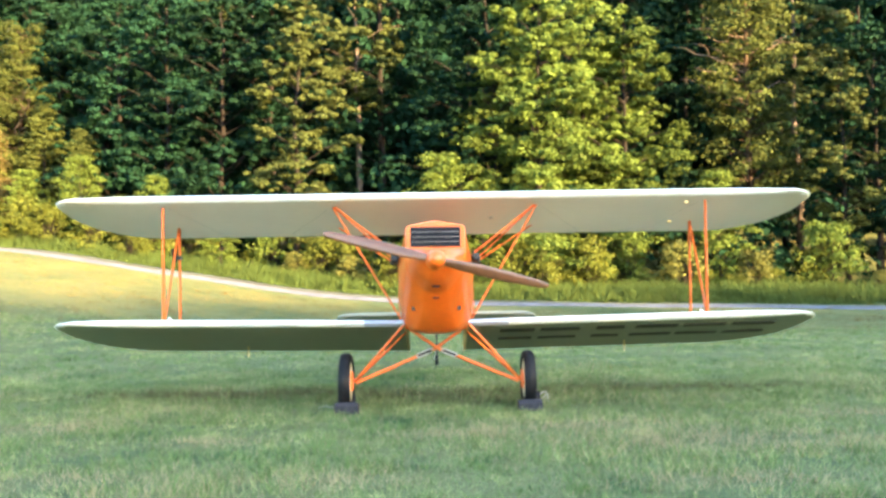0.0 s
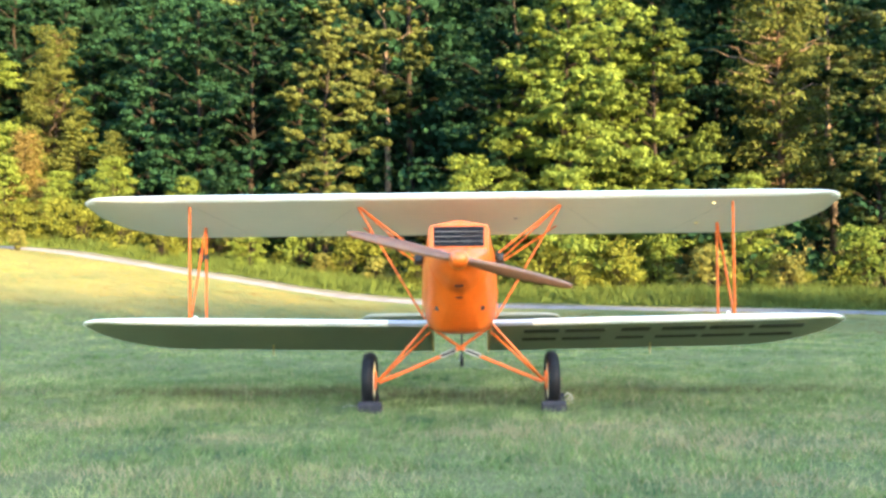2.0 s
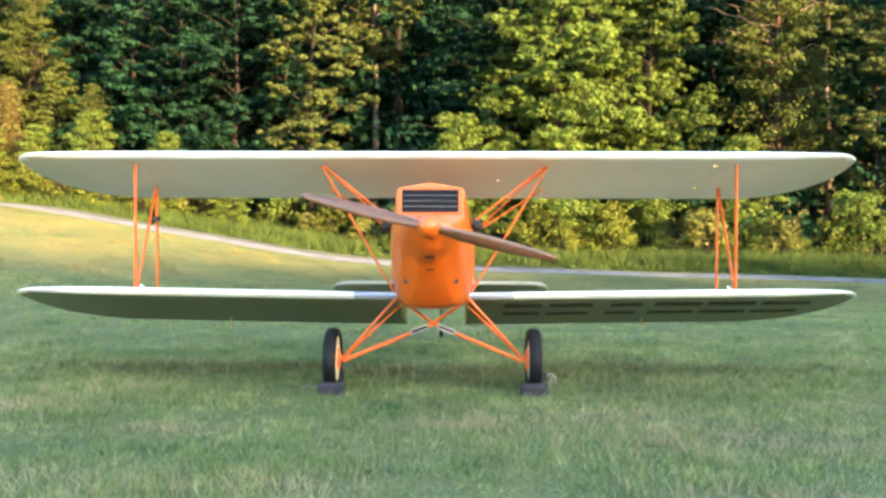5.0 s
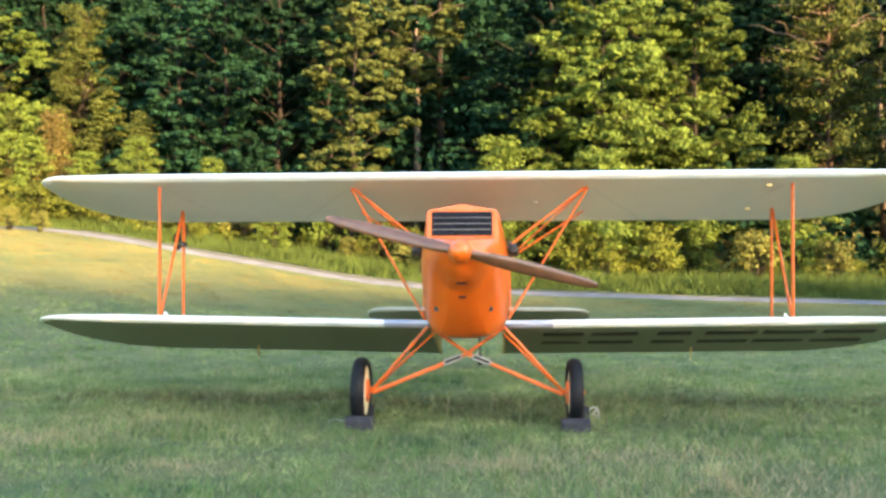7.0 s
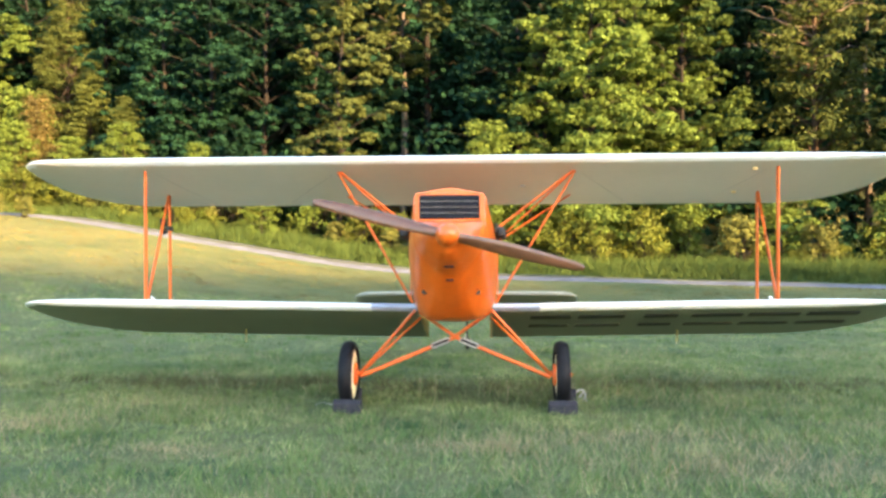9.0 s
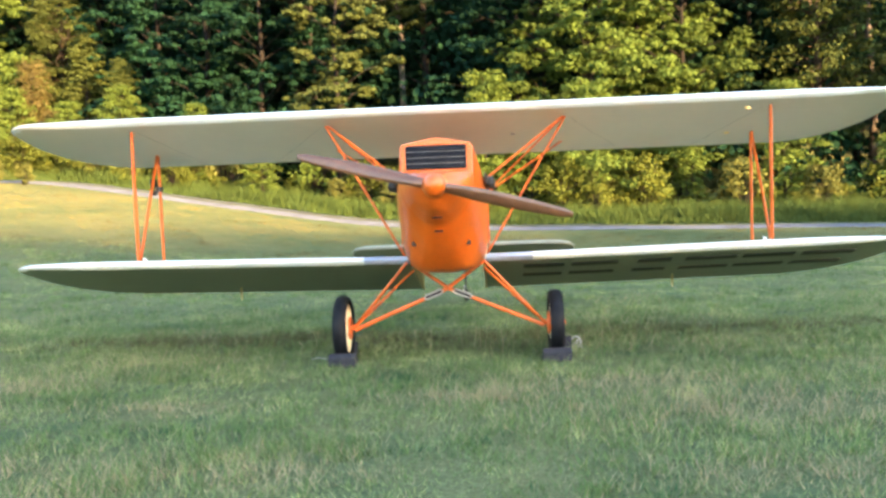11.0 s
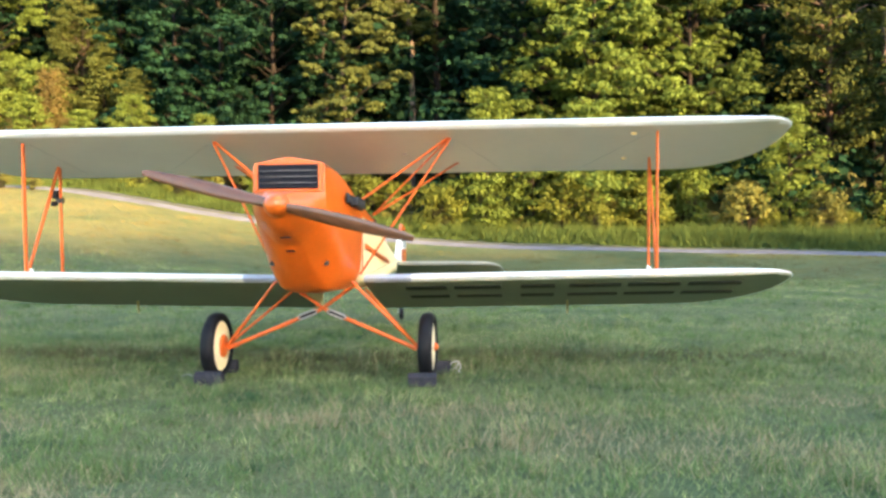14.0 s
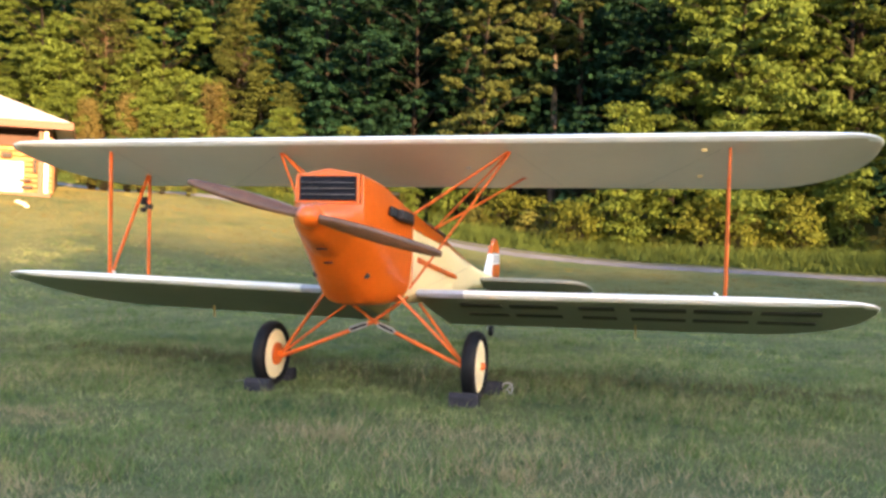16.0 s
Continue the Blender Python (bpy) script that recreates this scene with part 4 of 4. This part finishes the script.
put_tree(oak_slim, [(-8.3, 51.0, 1.0, 0), (-7.6, 59.5, 1.05, 90), (22.8, 47.0, 0.8, 120), (26.8, 46.0, 0.85, 20), (-31.5, 63.5, 0.8, 250)], "wood edge trees")
put_tree(beech, [(-13.6, 55.0, 1.05, 0), (2.2, 50.5, 0.9, 200), (-18.0, 57.5, 1.0, 80), (-22.5, 61.0, 1.05, 10), (-11.0, 58.0, 1.1, 222), (23.5, 57.0, 1.0, 190), (-0.5, 63.0, 1.1, 250), (-26.0, 68.0, 1.1, 300), (12.5, 55.0, 1.15, 40), (30.0, 48.0, 1.1, 100), (24.6, 47.0, 0.85, 155), (-29.5, 67.0, 1.15, 140), (-33.5, 71.0, 1.2, 20), (-40.0, 68.0, 1.15, 75)], "wood trees")
put_tree(beech_b, [(-11.5, 60.0, 1.15, 0), (-17.5, 66.0, 1.15, 60), (4.0, 58.0, 1.15, 130), (-36.0, 68.0, 1.15, 220), (17.0, 57.0, 1.1, 10)], "wood trees")
put_tree(tall_tree, [(-5.1, 57.0, 1.0, 0), (-13.4, 63.5, 1.08, 170), (24.0, 56.0, 1.0, 60)], "tall pale trees")
put_tree(pine, [(19.0, 51.0, 1.0, 0), (-42.5, 62.0, 0.95, 240), (-30.5, 63.0, 0.8, 120)], "pines")
put_tree(cedar, [(-23.2, 56.2, 0.72, 0), (-27.6, 60.5, 0.9, 45), (-34.5, 61.0, 0.75, 90), (-38.5, 60.0, 0.8, 150), (-29.0, 61.0, 0.6, 200), (-49.0, 56.5, 0.9, 260), (27.0, 43.0, 0.7, 30)], "evergreens")
put_tree(sapling, [(0.3, 46.0, 1.2, 0), (-16.5, 50.5, 0.75, 50), (-21.5, 52.0, 0.85, 120), (-26.0, 54.5, 0.8, 190), (-30.5, 56.0, 0.95, 250), (-34.0, 57.5, 1.0, 20), (2.6, 46.6, 0.9, 90), (15.2, 45.6, 0.95, 160), (-12.0, 48.0, 0.6, 300), (-36.5, 58.0, 1.0, 70), (-42.0, 57.0, 1.1, 140), (-46.0, 55.0, 1.1, 200), (-32.5, 60.5, 1.4, 310), (-38.3, 60.6, 1.6, 100), (-44.2, 58.8, 1.6, 290)], "saplings")

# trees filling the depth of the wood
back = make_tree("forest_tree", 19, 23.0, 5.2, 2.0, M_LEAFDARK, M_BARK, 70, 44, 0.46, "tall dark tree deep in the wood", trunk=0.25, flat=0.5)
spots = []
rnd = random.Random(5)
for row, (off, n) in enumerate(((14, 12), (20, 12), (28, 10))):
    for i in range(n):
        u = i / (n - 1)
        x = -88 + 134 * u + rnd.uniform(-1.5, 1.5)
        edge = wood_edge(x)
        spots.append((x, edge + off + rnd.uniform(-2, 2), rnd.uniform(0.95, 1.25), rnd.uniform(0, 360)))
put_tree(back, spots, "forest trees")


def make_shrub(name, seed, tall, spread, mat, pads, per, size, label):
    rng, rnd = np.random.default_rng(seed), random.Random(seed)
    top = new(name)
    bm = bmesh.new()
    centres, radii = [], []
    for i in range(pads):
        ang, q = i * 2.4 + rnd.uniform(-0.4, 0.4), rnd.random() ** 0.7
        far = spread * math.sqrt(rnd.random()) * (1.05 - 0.5 * q)
        tip = Vector((far * math.cos(ang), far * math.sin(ang), tall * (0.12 + 0.85 * q)))
        path_tube([Vector((0.15 * math.cos(ang), 0.15 * math.sin(ang), -0.05)), tip * 0.5 + Vector((0, 0, 0.1 * tall)), tip], [0.03, 0.018, 0.006], 4, bm)
        centres.append(tip)
        radii.append(rnd.uniform(0.3, 0.6) * (0.5 + 0.3 * spread))
    part("stem_clump", bm, M_BARK, top)
    crown = new("foliage", fast_mesh("foliage", leaf_quads(rng, np.array([tuple(c) for c in centres]), np.array(radii), per, size, flat=0.75), [mat], 4))
    crown.parent = top
    return tagged(top, label, "shrub")


bush_a = make_shrub("shrub", 31, 3.0, 1.8, M_SHRUB, 44, 42, 0.18, "bright green leafy shrub along the drive")
bush_b = make_shrub("shrub", 32, 2.2, 1.6, M_SHRUB, 38, 42, 0.17, "low yellow-green shrub beside the drive")
bush_d = make_shrub("shrub", 34, 2.6, 1.3, M_SHRUBPALE, 34, 50, 0.17, "pale yellow-leaved shrub catching the low sun")
bush_c = make_shrub("shrub", 33, 4.2, 1.9, M_LEAF, 58, 52, 0.19, "tall dense green shrub under the trees")
sa, sb, sc, sd = [], [], [], []
rnd = random.Random(9)
for i in range(64):
    u = i / 63
    x = -58 + 92 * u + rnd.uniform(-0.9, 0.9)
    edge = wood_edge(x) - 0.8
    y = min(edge + 1.6, drive_y(x) + (7.4 if x > -14 else 5.2)) + rnd.uniform(-0.8, 1.4)
    (sa, sb, sd, sa, sb, sc, sd)[i % 7].append((x, y + (1.4 if i % 7 == 5 else 0), rnd.uniform(0.42, 1.0) if i % 3 else rnd.uniform(0.85, 1.2), rnd.uniform(0, 360)))
sb += [(-25.6, 51.4, 0.8, 80), (-27.4, 52.6, 0.9, 30), (-28.9, 51.0, 0.7, 150), (-30.4, 52.4, 0.85, 260), (-32.0, 53.8, 0.9, 70), (-34.0, 52.6, 0.9, 210)]
put_tree(bush_b, sb, "drive shrubs")
sa += [(-17.2, 48.6, 0.75, 40), (-19.8, 49.6, 0.9, 100), (-22.6, 50.0, 0.85, 170), (-24.4, 50.8, 1.0, 230), (-27.2, 51.0, 0.9, 300), (-29.8, 51.6, 1.0, 20)]
sc += [(5.5, 46.2, 0.85, 0), (6.9, 46.6, 0.75, 50), (10.5, 46.2, 0.8, 120)]
put_tree(bush_a, sa, "drive shrubs")
put_tree(bush_c, sc, "drive shrubs")
sd += [(-23.2, 44.0, 0.42, 140), (-24.6, 43.6, 0.50, 80), (-25.6, 43.0, 0.62, 10), (-26.8, 43.6, 0.68, 190), (-28.0, 43.2, 0.75, 270), (-29.3, 43.8, 0.8, 330)]
put_tree(bush_d, sd, "drive shrubs")

# dark undergrowth between the trunks
rng = np.random.default_rng(55)
pads = []
for i in range(1300):
    x = rng.uniform(-105, 46)
    y = wood_edge(x) + 3.0 + rng.random() ** 1.2 * 26
    pads.append((x, y, float(height(x, y)) + rng.random() * (3.0 + 0.8 * (y - wood_edge(x)))))
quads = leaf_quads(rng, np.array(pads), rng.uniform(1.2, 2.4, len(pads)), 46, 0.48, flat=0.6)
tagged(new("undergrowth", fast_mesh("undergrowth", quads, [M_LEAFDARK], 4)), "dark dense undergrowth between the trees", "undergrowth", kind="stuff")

# the depth of the wood, far behind its edge
pads = []
for i in range(3800):
    x = rng.uniform(-100, 58)
    y = wood_edge(x) + rng.uniform(34, 48)
    pads.append((x, y, float(height(x, y)) + 33 * rng.random()))
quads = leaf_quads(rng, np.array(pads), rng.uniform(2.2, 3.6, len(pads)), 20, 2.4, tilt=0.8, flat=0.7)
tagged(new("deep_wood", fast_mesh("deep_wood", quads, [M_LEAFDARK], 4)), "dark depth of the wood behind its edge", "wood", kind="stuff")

# unseen tall wood added behind the eye to cast shade over the near lawn
rng = np.random.default_rng(77)
ax = Vector((math.cos(radians(SUN_AZ)), math.sin(radians(SUN_AZ)), 0))
FAR = 130.0
mid = Vector((0, 11, 0)) + FAR * Vector((math.sin(radians(SUN_AZ)), -math.cos(radians(SUN_AZ)), 0))
SHADE_TOP = 4.5 + FAR * math.tan(radians(SUN_ELEV))
pads = []
for i in range(3000):
    a, b = rng.uniform(-90, 90), rng.uniform(-6, 6)
    crest = SHADE_TOP - 1.9 * min(1.0, max(0.0, (a - 13) / 13)) + 0.3 * math.sin(a * 0.3) + 0.3 * math.sin(a * 0.9 + 1)      # lower on one side
    z = crest * (rng.random() ** 0.5)
    pads.append((mid.x + a * ax.x + b * ax.y, mid.y + a * ax.y - b * ax.x, max(1.0, z - 1.2)))
quads = leaf_quads(rng, np.array(pads), rng.uniform(1.8, 3.0, len(pads)), 18, 2.2, tilt=0.9, flat=0.6)
tagged(new("distant_wood", fast_mesh("distant_wood", quads, [M_LEAFDARK], 4)), "unseen dense wood added to shade the near lawn", "wood", kind="stuff")


# ---- grass ----
# patches of darker brown blades, below the biplane and to both sides
BROWN_SPOTS = ((0.0, 12.1, 3.5, 0.55), (4.6, 12.3, 2.6, 0.5), (-3.6, 12.2, 2.2, 0.5), (0.2, 11.2, 1.0, 0.6))
DRY_SPOTS = ((3.0, 8.0, 1.3, 0.5), (1.6, 9.0, 0.8, 0.25), (-2.2, 8.4, 0.7, 0.3), (4.6, 9.6, 1.0, 0.35), (-0.6, 6.6, 0.6, 0.25), (-4.2, 9.4, 0.8, 0.3), (2.2, 6.4, 0.9, 0.3), (-3.0, 6.8, 0.8, 0.25), (0.2, 8.6, 0.7, 0.2), (6.0, 8.2, 0.9, 0.3), (-5.6, 7.8, 0.9, 0.25))


def blades(name, rng, n, xr, yr, tall, wide, mats, label, share_dry=0.1, tuft=0.0, keep=None, soft_edge=0.0):
    """Loose grass blades; a share of them grouped in tufts, thinning out over soft_edge metres round the stretch."""
    x, y = rng.uniform(xr[0] - soft_edge, xr[1] + soft_edge, n), rng.uniform(yr[0] - soft_edge, yr[1] + soft_edge, n)
    if tuft:
        k = int(n * tuft)
        per = 26
        cx, cy = np.repeat(x[: k // per], per), np.repeat(y[: k // per], per)
        m = len(cx)
        x[:m], y[:m] = cx + rng.normal(size=m) * 0.05, cy + rng.normal(size=m) * 0.05
    lone = np.ones(n)
    if tuft:
        lone[:m] = np.repeat(rng.uniform(0.9, 1.9, m // per), per)
    dens = 0.5 + 0.5 * np.sin(x * 2.1 + 1.7 * np.sin(y * 1.3)) * np.sin(y * 2.6 + 1.1 * np.sin(x * 1.9))
    out = np.maximum.reduce([xr[0] - x, x - xr[1], yr[0] - y, y - yr[1], np.zeros(n)])
    ok = rng.random(n) < (0.35 + 0.65 * dens) * np.clip(1 - out / (soft_edge + 1e-6), 0, 1) ** 1.5
    if keep is not None:
        ok &= keep(x, y)
    x, y, dens, lone = x[ok], y[ok], dens[ok], lone[ok]
    n = len(x)
    patch = 0.5 + 0.5 * np.sin(0.9 * x + 0.6 * y + 2 * np.sin(0.5 * y)) * np.sin(1.3 * y - 0.4 * x + np.sin(0.7 * x))
    h = tall * rng.uniform(0.45, 1.2, n) * (0.5 + 0.5 * dens + 0.8 * patch * patch) * lone
    w = wide * rng.uniform(0.7, 1.3, n)
    yaw = rng.random(n) * 6.283
    lean, dirn = rng.uniform(0.2, 1.2, n) * h, rng.random(n) * 6.283
    z = height(x, y) - 0.004
    cx, sx = np.cos(yaw) * w * 0.5, np.sin(yaw) * w * 0.5
    a = np.stack([x - cx, y - sx, z], 1)
    b = np.stack([x + cx, y + sx, z], 1)
    c = np.stack([x + lean * np.cos(dirn), y + lean * np.sin(dirn), z + h], 1)
    v = np.stack([a, b, c], 1).reshape(-1, 3)
    dry = sum(np.exp(-((x - px) / rx) ** 2 - ((y - py) / ry) ** 2) for px, py, rx, ry in DRY_SPOTS)
    u = rng.random(n)
    idx = np.where(u < share_dry * (0.2 + 1.6 * patch * patch) + 0.8 * dry, 1, 0)
    idx = np.where((idx == 0) & (lone > 1.35), 2, idx).astype(np.int32)
    if len(mats) > 3:
        brown = sum(np.exp(-((x - px) / rx) ** 2 - ((y - py) / ry) ** 2) for px, py, rx, ry in BROWN_SPOTS)
        idx = np.where(rng.random(n) < 0.6 * brown, 3, idx).astype(np.int32)
    return tagged(new(name, fast_mesh(name, v, mats, 3, idx)), label, "grass", kind="stuff")


rng = np.random.default_rng(3)
TURF = [M_BLADE, M_DRY, M_TUFT, M_BROWNBLADE]
blades("lawn_grass", rng, 560000, (-7.0, 8.0), (4.2, 13.5), 0.060, 0.0090, TURF, "short mown green grass with tufts and dry straws", 0.20, 0.55, soft_edge=3.0)
blades("lawn_grass_behind", rng, 210000, (-15, 14), (14.0, 26), 0.055, 0.016, TURF, "mown green grass with dry patches", 0.12, 0.4, soft_edge=2.5)
blades("lawn_grass_far", rng, 420000, (-40, 26), (27, 42), 0.042, 0.020, [M_HILL, M_HILLDRY, M_HILL], "sunlit straw-coloured grass of the hill", 0.34, 0.1, keep=lambda x, y: y < 37 - 0.36 * np.minimum(x, 0), soft_edge=4.0)
blades("tall_weeds", rng, 2600, (-2.2, 2.4), (9.4, 12.4), 0.15, 0.007, TURF, "thin taller grass left standing round the wheels", 0.35, soft_edge=0.6)


def seed_stalks():
    """Thin pale stalks with small seed heads, left standing under the nose and beside the wheels."""
    rng, bm = random.Random(41), bmesh.new()
    for cx, cy, n in ((-0.35, 10.9, 6), (0.55, 10.7, 5), (0.2, 11.3, 5), (-2.6, 10.9, 5), (1.9, 11.1, 3), (-1.5, 11.3, 3), (-3.6, 8.3, 3)):
        for _ in range(n):
            x, y = cx + rng.gauss(0, 0.16), cy + rng.gauss(0, 0.16)
            foot = Vector((x, y, float(height(x, y)) - 0.01))
            tip = foot + Vector((rng.gauss(0, 0.04), rng.gauss(0, 0.04), rng.uniform(0.15, 0.30)))
            path_tube([foot, foot.lerp(tip, 0.6) + Vector((0.008, 0, 0)), tip], [0.0028, 0.0022, 0.0016], 4, bm)
            for k in range(4):
                p = tip + Vector((rng.gauss(0, 0.014), rng.gauss(0, 0.014), rng.uniform(-0.03, 0.012)))
                lathe([(-0.008, 0.001), (-0.003, 0.0045), (0.004, 0.004), (0.008, 0.001)], p, "z", 5, bm)
    tagged(part("seed_stalks", bm, M_DRY), "thin pale weed stalks gone to seed in the grass", "weeds", kind="stuff")


seed_stalks()


def verge():
    """Tussocks of uneven height on the bank between the drive and the shrubs."""
    rng = np.random.default_rng(8)
    per, many = 40, 2900
    n = per * many
    u = rng.uniform(0.04, 0.72, many)
    p = np.array([[*road_centre(t)] for t in np.linspace(0, 1, 200)])
    c = np.stack([np.interp(u, np.linspace(0, 1, 200), p[:, k]) for k in (0, 1)], 1)
    off = 1.5 + rng.random(many) ** 1.1 * 5.8
    tall = rng.uniform(0.22, 0.95, many) ** 1.3 * np.clip((off - 1.0) / 1.6, 0.3, 1.1)
    c[:, 1] += off
    x = np.repeat(c[:, 0], per) + rng.normal(size=n) * 0.20
    y = np.repeat(c[:, 1], per) + rng.normal(size=n) * 0.20
    h, w = np.repeat(tall, per) * rng.uniform(0.5, 1.1, n), rng.uniform(0.016, 0.045, n)
    yaw, d = rng.random(n) * 6.283, rng.random(n) * 6.283
    z = height(x, y) - 0.02
    a = np.stack([x - np.cos(yaw) * w, y - np.sin(yaw) * w, z], 1)
    b = np.stack([x + np.cos(yaw) * w, y + np.sin(yaw) * w, z], 1)
    t = np.stack([x + 0.55 * h * np.cos(d), y + 0.55 * h * np.sin(d), z + h], 1)
    tagged(new("verge_grass", fast_mesh("verge_grass", np.stack([a, b, t], 1).reshape(-1, 3), [M_SEDGE], 3)), "tall uncut green grass beside the drive", "grass", kind="stuff")


verge()


# ---- the house on the hill ----
house = tagged(new("house"), "sunlit pale cabin with a pale hipped metal roof on the hill", "house")
HX, HY, HT = -24.15, 34.35, 38.0
house.matrix_world = pose(HX, HY, float(height(HX, HY)) - 0.06, 0, 0, HT)


def hp(name, bm, mat, parent=None, label="", smooth=False):
    return part(name, bm, mat, parent or house, label, smooth)


# local: the corner next to the lawn at the origin, front wall along -x, side wall along +y
LH, DH, WH = 10.0, 7.0, 3.12
log_h = 0.23
for i in range(12):
    z = 0.1 + i * log_h
    hp("log", tube((-LH + 0.1, 0, z + log_h / 2), (0.12, 0, z + log_h / 2), log_h / 2, sides=8), M_SIDING, smooth=True)
    hp("log", tube((0, -0.12, z + log_h / 2 + 0.01), (0, DH, z + log_h / 2 + 0.01), log_h / 2, sides=8), M_SIDING, smooth=True)
hp("wall", box((-LH, 0.02, -0.9), (-0.02, 0.16, WH)), M_SIDING)
hp("wall", box((-0.16, 0.17, -0.9), (-0.02, DH, WH)), M_SIDING)
hp("wall", box((-LH, DH - 0.15, 0), (-0.17, DH, WH)), M_SIDING)
hp("wall", box((-LH, 0.17, 0), (-LH + 0.15, DH - 0.16, WH)), M_SIDING)
bm = bmesh.new()
o, rise, zt = 0.95, 2.0, WH + 0.02
base = [bm.verts.new(p) for p in ((-LH - o, -o - 0.6, zt), (o, -o - 0.6, zt), (o, DH + o, zt), (-LH - o, DH + o, zt))]
ridge = [bm.verts.new(p) for p in ((-LH + 3.2, DH / 2, zt + rise), (-3.2, DH / 2, zt + rise))]
for f in ((base[0], base[1], ridge[1], ridge[0]), (base[1], base[2], ridge[1]), (base[2], base[3], ridge[0], ridge[1]), (base[3], base[0], ridge[0]), base[::-1]):
    bm.faces.new(f)
roof = hp("roof", bm, M_ROOF, label="pale standing-seam metal roof")
for i in range(22):
    x = -LH - 0.4 + i * 0.5
    if -LH + 3.2 <= x <= -3.2:
        end = (x, DH / 2, zt + rise + 0.01)
    else:
        k = (x + LH + o) / (3.2 + o) if x < -LH + 3.2 else (o - x) / (3.2 + o)
        end = (x, -o - 0.6 + k * (DH / 2 + o + 0.6), zt + k * rise + 0.01)
    hp("roof_seam", tube((x, -o - 0.6, zt + 0.015), end, 0.018, sides=4), M_ROOF, roof)
for lo, hi in (((-LH - o, -o - 0.64, zt - 0.30), (o + 0.03, -o - 0.605, zt + 0.03)), ((o + 0.002, -o - 0.6, zt - 0.30), (o + 0.035, DH + o, zt + 0.03))):
    hp("fascia", box(lo, hi, 0.006), M_FASCIA)
for x, mat in ((-0.1, M_ROOF), (-0.32, M_FASCIA), (-3.4, M_FASCIA), (-6.7, M_FASCIA)):
    hp("porch_post", box((x - 0.09, -1.05, 0.1), (x + 0.09, -0.89, zt - 0.31), 0.012), mat)
# soffit in dark brown: the eave's shadow band is put into its colour
hp("soffit", box((-LH - 0.9, -o - 0.55, zt - 0.06), (o - 0.05, -0.12, zt - 0.01)), M_LEATHER)
hp("white_panel", box((-2.2, -0.20, 0.11), (-1.02, -0.125, 1.50), 0.02), M_STONE, label="white panel standing against the porch wall")
for x, z, w, h in ((-1.70, 1.74, 0.20, 0.12), (-0.95, 0.66, 0.24, 0.05), (-0.88, 0.36, 0.22, 0.08), (-0.58, 1.30, 0.07, 0.30), (-2.9, 0.6, 0.4, 0.3)):
    hp("wall_hanging", box((x - w, -0.34, z - h), (x + w, -0.12, z + h), 0.02), M_BLACK)
hp("porch_beam", box((-LH, -1.06, zt - 0.30), (0.05, -0.88, zt - 0.06), 0.01), M_FASCIA)
# dark red band round the upper part of the walls
hp("eave_band", box((-LH, -0.16, WH - 0.95), (-0.02, -0.125, WH - 0.08), 0.008), M_DARKRED, label="dark red band under the eaves")
hp("eave_band", box((0.125, 0.0, WH - 0.95), (0.16, DH, WH - 0.08), 0.008), M_DARKRED)
hp("porch_floor", box((-LH, -1.15, -0.9), (0.1, -0.12, 0.10), 0.01), M_FASCIA)
for x in (-3.1, -5.0):
    win = hp("window", box((x - 0.5, -0.14, 1.15), (x + 0.5, -0.10, 2.15)), M_GLASS, label="dark window in a brown frame")
    for lo, hi in (((x - 0.58, -0.17, 1.07), (x - 0.5, -0.09, 2.23)), ((x + 0.5, -0.17, 1.07), (x + 0.58, -0.09, 2.23)), ((x - 0.5, -0.17, 2.15), (x + 0.5, -0.09, 2.23)), ((x - 0.5, -0.17, 1.07), (x + 0.5, -0.09, 1.15)), ((x - 0.02, -0.16, 1.15), (x + 0.02, -0.09, 2.15))):
        hp("window_frame", box(lo, hi, 0.004), M_FASCIA, win)
door = hp("door", box((-7.0, -0.17, 0.1), (-6.1, -0.10, 2.15), 0.01), M_FASCIA, label="brown plank door")
hp("door_handle", lathe([(-0.06, 0.03), (0.0, 0.03)], (-6.2, -0.17, 1.1), "y", 10), M_STEEL, door)
# stones by the porch
rnd = random.Random(6)


def stone(name, x, y, s, mat, label):
    bm = bmesh.new()
    bmesh.ops.create_icosphere(bm, subdivisions=2, radius=s)
    for v in bm.verts:
        v.co *= 1 + 0.35 * noise.noise(v.co * (1.6 / s) + Vector((x, y, 0)))
        v.co.z *= 0.6
    ob = part(name, bm, mat)
    ob.matrix_world = pose(x, y, float(height(x, y)) + 0.25 * s, 0, 0, rnd.uniform(0, 360))
    return tagged(ob, label, "stone", group="lawn stones")


for x, y, s in ((-22.3, 30.7, 0.15), (-21.75, 30.3, 0.12), (-22.75, 30.95, 0.13)):
    stone("stone", x, y, s, M_STONE, "pale sunlit stone lying on the lawn")
